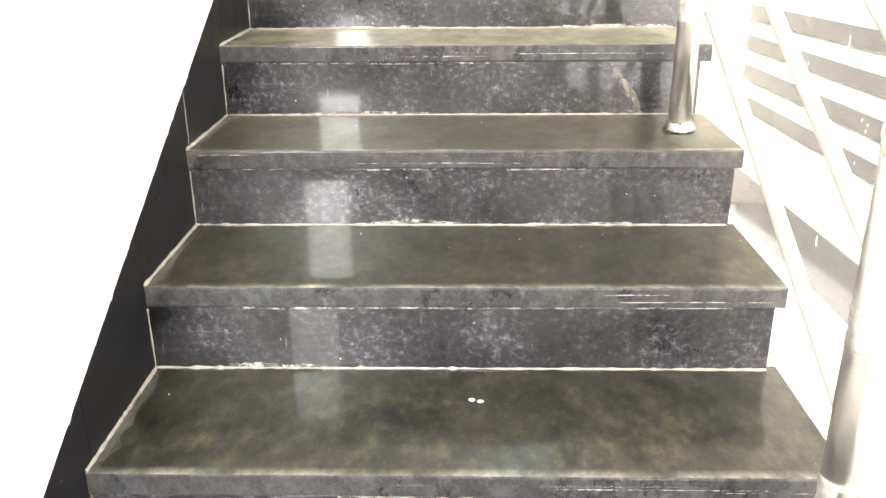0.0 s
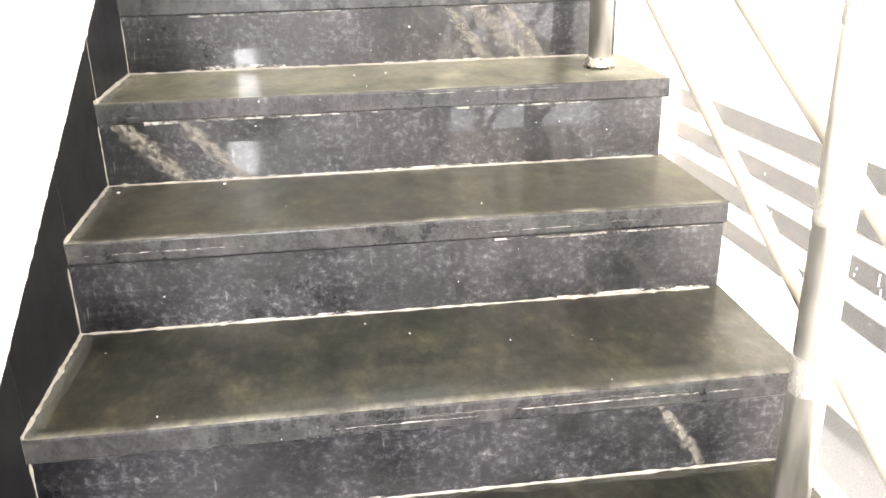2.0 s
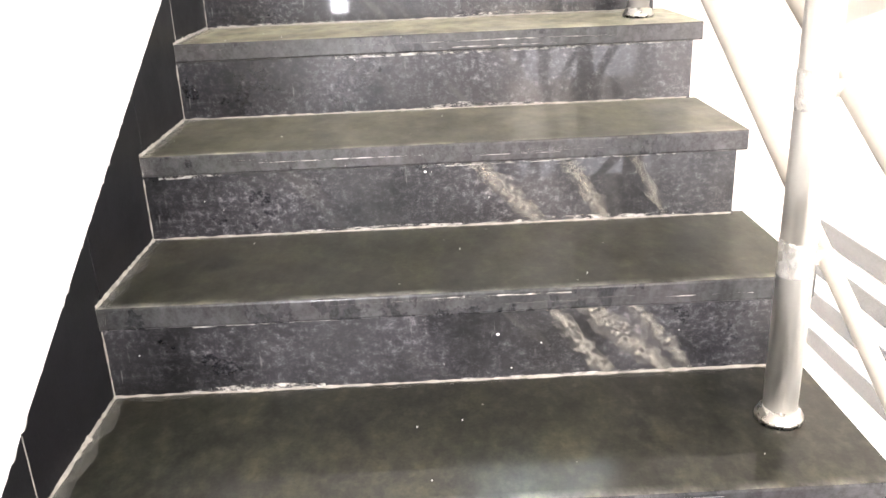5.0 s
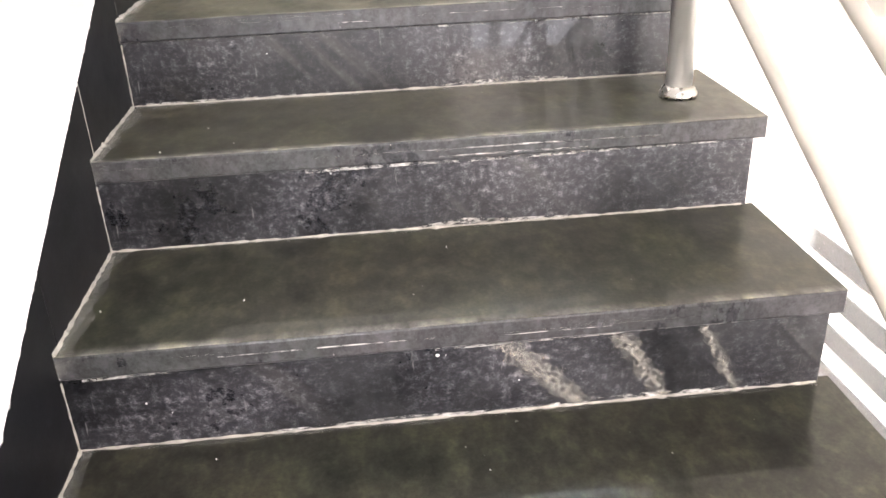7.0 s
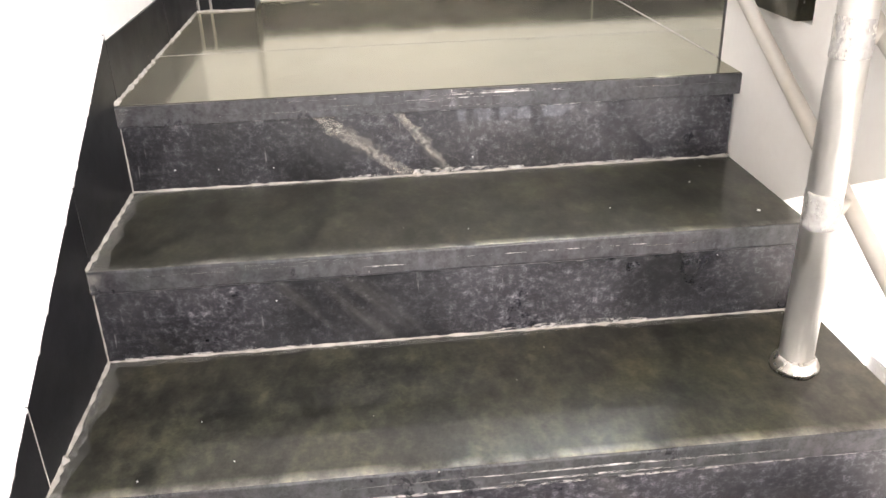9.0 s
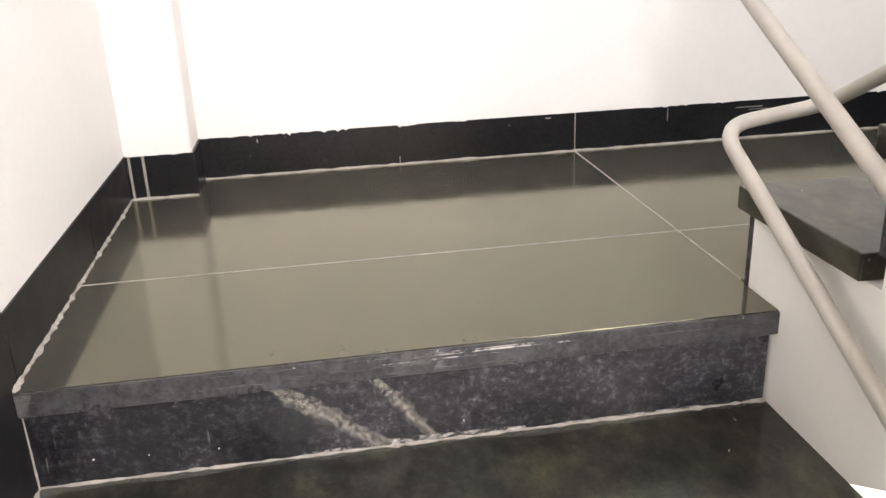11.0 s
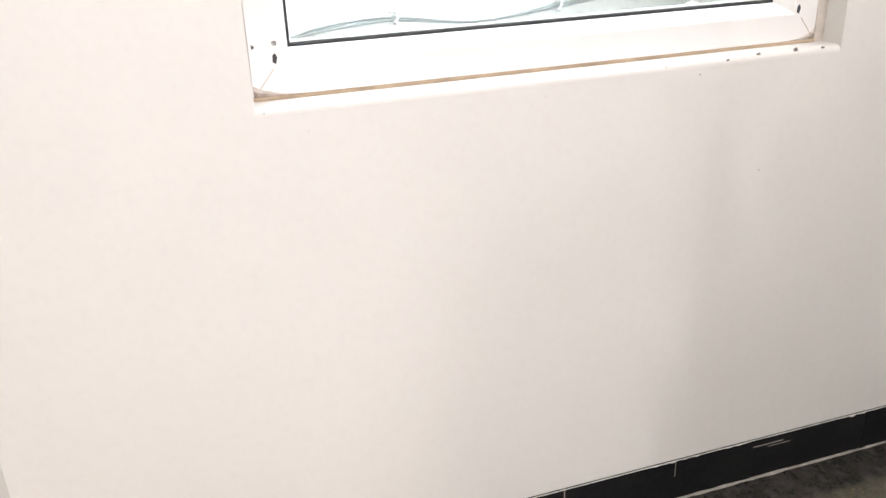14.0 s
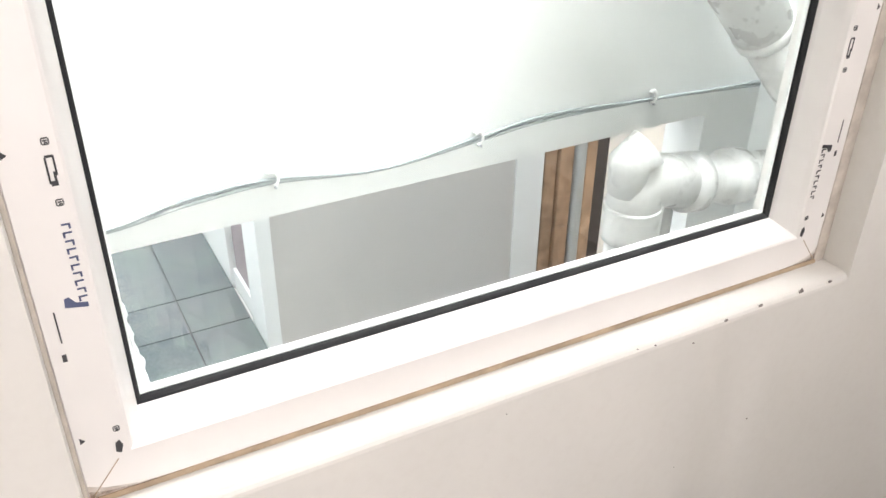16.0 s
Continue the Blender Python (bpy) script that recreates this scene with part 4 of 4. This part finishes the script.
lap(0.16, RIGHT - 0.02, 4.643, SKH, 0.009, 5)
lap(0.0, 0.158, 4.500, SKH, 0.006, 6)
rr = random.Random(9)
for k in range(0, 11):
    ya, yb = nose_y(k) + 0.03, nose_y(k + 1) + 0.028
    n = 40
    hi, lo = [], []
    for i in range(n + 1):
        y = ya + (yb - ya) * i / n
        if y > 3.59:
            break
        z = y / T * R + SK_UP
        hi.append((y, z + 0.001))
        lo.append((y, z - 0.006 * rr.random() ** 7 - 0.0008 * rr.random()))
    part("paint_lap", prism(hi + lo[::-1], "x", -0.0042, 0.0006), CHIP_SOLID, skirt, "wall paint lapped over the skirting edge")
# upright white joints between skirting panels
for k in range(1, 11):
    y = nose_y(k) + 0.029
    z = y / T * R + SK_UP
    if k % 3 == 0:
        part("joint", box(-0.001, 0.0006, y - 0.0009, y + 0.0009, z - 0.13, z - 0.004), GROUT, skirt, "thin white joint")

# knocks in the plaster along the window sill and on the walls
wall_back_ob = bpy.data.objects["wall_back"]
SCUFF = plain("grey_scuff", (0.34, 0.31, 0.29), 0.8, 0, 0.3, 90)
rs = random.Random(21)
for x, z, w in ((1.456, 2.838, 0.007), (1.30, 2.842, 0.003), (1.33, 2.838, 0.003), (1.52, 2.843, 0.010), (1.60, 2.844, 0.012), (1.40, 2.818, 0.004), (0.635, 2.835, 0.003), (1.66, 2.842, 0.008), (0.70, 2.80, 0.002), (1.55, 2.62, 0.003), (1.10, 2.812, 0.002), (1.41, 2.58, 0.002)):
    ring = []
    n = 9
    for i in range(n):
        a = 2 * math.pi * i / n
        r = 0.55 * w * (0.45 + 0.7 * rs.random())
        ring.append((x + r * math.cos(a), z + 0.55 * r * math.sin(a)))
    part("scuff", prism(ring, "y", BACK - 0.0012, BACK + 0.0004), SCUFF, wall_back_ob, "small grey scuff in the paint")

# paint drips over the grey bands, a nail and faint scribbles on the sunlit wall
bands_ob = bpy.data.objects["wall_bands"]
for y, z, h in ((2.72, 0.128, 0.045), (2.70, 0.085, 0.030), (3.155, 0.424, 0.050), (3.07, -0.084, 0.045), (2.86, 0.088, 0.010), (3.157, -0.53, 0.050), (2.91, 0.127, 0.010), (3.128, -0.058, 0.030), (2.85, 0.118, 0.010), (2.91, -0.067, 0.010), (3.58, 0.262, 0.012), (3.49, 0.112, 0.014)):
    part("paint_drip", prism([(y - 0.0022, z - h / 2), (y + 0.0016, z - h / 2), (y + 0.0024, z + h / 2), (y - 0.0018, z + h / 2)], "x", RIGHT - 0.0095, RIGHT - 0.007), CHIP_SOLID, bands_ob, "dried white paint drip")
wall_right_ob = bpy.data.objects["wall_right"]
part("nail", tube([(RIGHT - 0.012, 4.03, 0.523), (RIGHT + 0.01, 4.03, 0.523)], 0.004, 8), SCUFF, wall_right_ob, "small grey nail")
for q in range(3):
    pts = [(RIGHT - 0.0006, 3.79 - 0.042 * q + 0.016 * math.cos(a * 0.7), 0.862 + 0.010 * math.sin(a * 0.7 + q)) for a in range(7)]
    part("scribble", tube(pts, 0.0009, 6), SCUFF, wall_right_ob, "faint pencil scribble")

# lime dust settled along the joints of each tread
rd = random.Random(31)
for k in range(-1, 11):
    y0, y1, z = nose_y(k) + 0.006, nose_y(k + 1) + 0.012, k * R
    for q in range(2):
        inner, w = [], (0.016, 0.028)[q]
        for i in range(11):
            inner.append((w * rd.uniform(0.55, 1.2), y0 + (y1 - y0) * i / 10))
        part("dust_film", prism([(0.002, y0), *inner, (0.002, y1)], "z", z - 0.001, z + 0.0004 + 0.0003 * q), DUST, stairs, "pale lime dust along the joint")
    edge_pts = [(1.15 * i / 24 + 0.004, y1 - rd.uniform(0.006, 0.020)) for i in range(25)]
    part("dust_film", prism([(0.004, y1), *edge_pts, (1.15, y1)], "z", z - 0.001, z + 0.0005), DUST, stairs, "pale lime dust along the joint")

# pale streaks and worn corners on the nosings
rn = random.Random(77)
for k in range(-1, 12):
    y, z = nose_y(k) - (0.003 if k == 11 else 0.0), k * R
    for q in range(9 if k == 11 else 5):
        x0 = rn.uniform(0.0, 0.95)
        x1 = min(1.145, x0 + rn.uniform(0.08, 0.35))
        zz, h = z - rn.uniform(0.007, 0.036), rn.uniform(0.0008, 0.003)
        part("cement_film", prism([(x0, zz), (x1, zz - rn.uniform(-0.001, 0.001)), (x1, zz + h * 0.5), ((x0 + x1) / 2, zz + h), (x0, zz + h * 0.4)], "y", y - 0.0007, y + 0.0003), DUST if q % 3 else FILM, stairs if k < 11 else landing, "thin pale streak along the nosing")
    part("cement_film", prism([(0.001, z - 0.036), (0.012, z - 0.030), (0.020, z - 0.014), (0.030, z - 0.005), (0.001, z - 0.004)], "y", y - 0.0009, y + 0.0003), DUST, stairs if k < 11 else landing, "worn pale corner")
    part("cement_joint", ragged(z - R + 0.002, z - 0.045, 0.0, 0.0, 0.0016, k + 200, "x", 0.9, 0.012, 0.001), GROUT, stairs, "white cement joint").matrix_basis = Matrix.Translation((0.0, riser_y(k) - 0.002, 0.0)) @ Matrix(((0, 0, 1, 0), (0, 1, 0, 0), (1, 0, 0, 0), (0, 0, 0, 1)))

# small cement ticks and scratches on the landing skirting
for x0, x1, z0, z1 in ((0.668, 0.6705, LAND + 0.002, LAND + 0.022), (1.419, 1.4206, SKH - 0.042, SKH - 0.006), (1.07, 1.085, SKH - 0.012, SKH - 0.009), (1.62, 1.70, SKH - 0.020, SKH - 0.0175), (1.66, 1.72, SKH - 0.027, SKH - 0.0255), (0.30, 0.303, SKH - 0.02, SKH - 0.012)):
    part("cement_tick", box(x0, x1, 4.6424, 4.6434, z0, z1), GROUT, skirt, "small pale cement scratch")
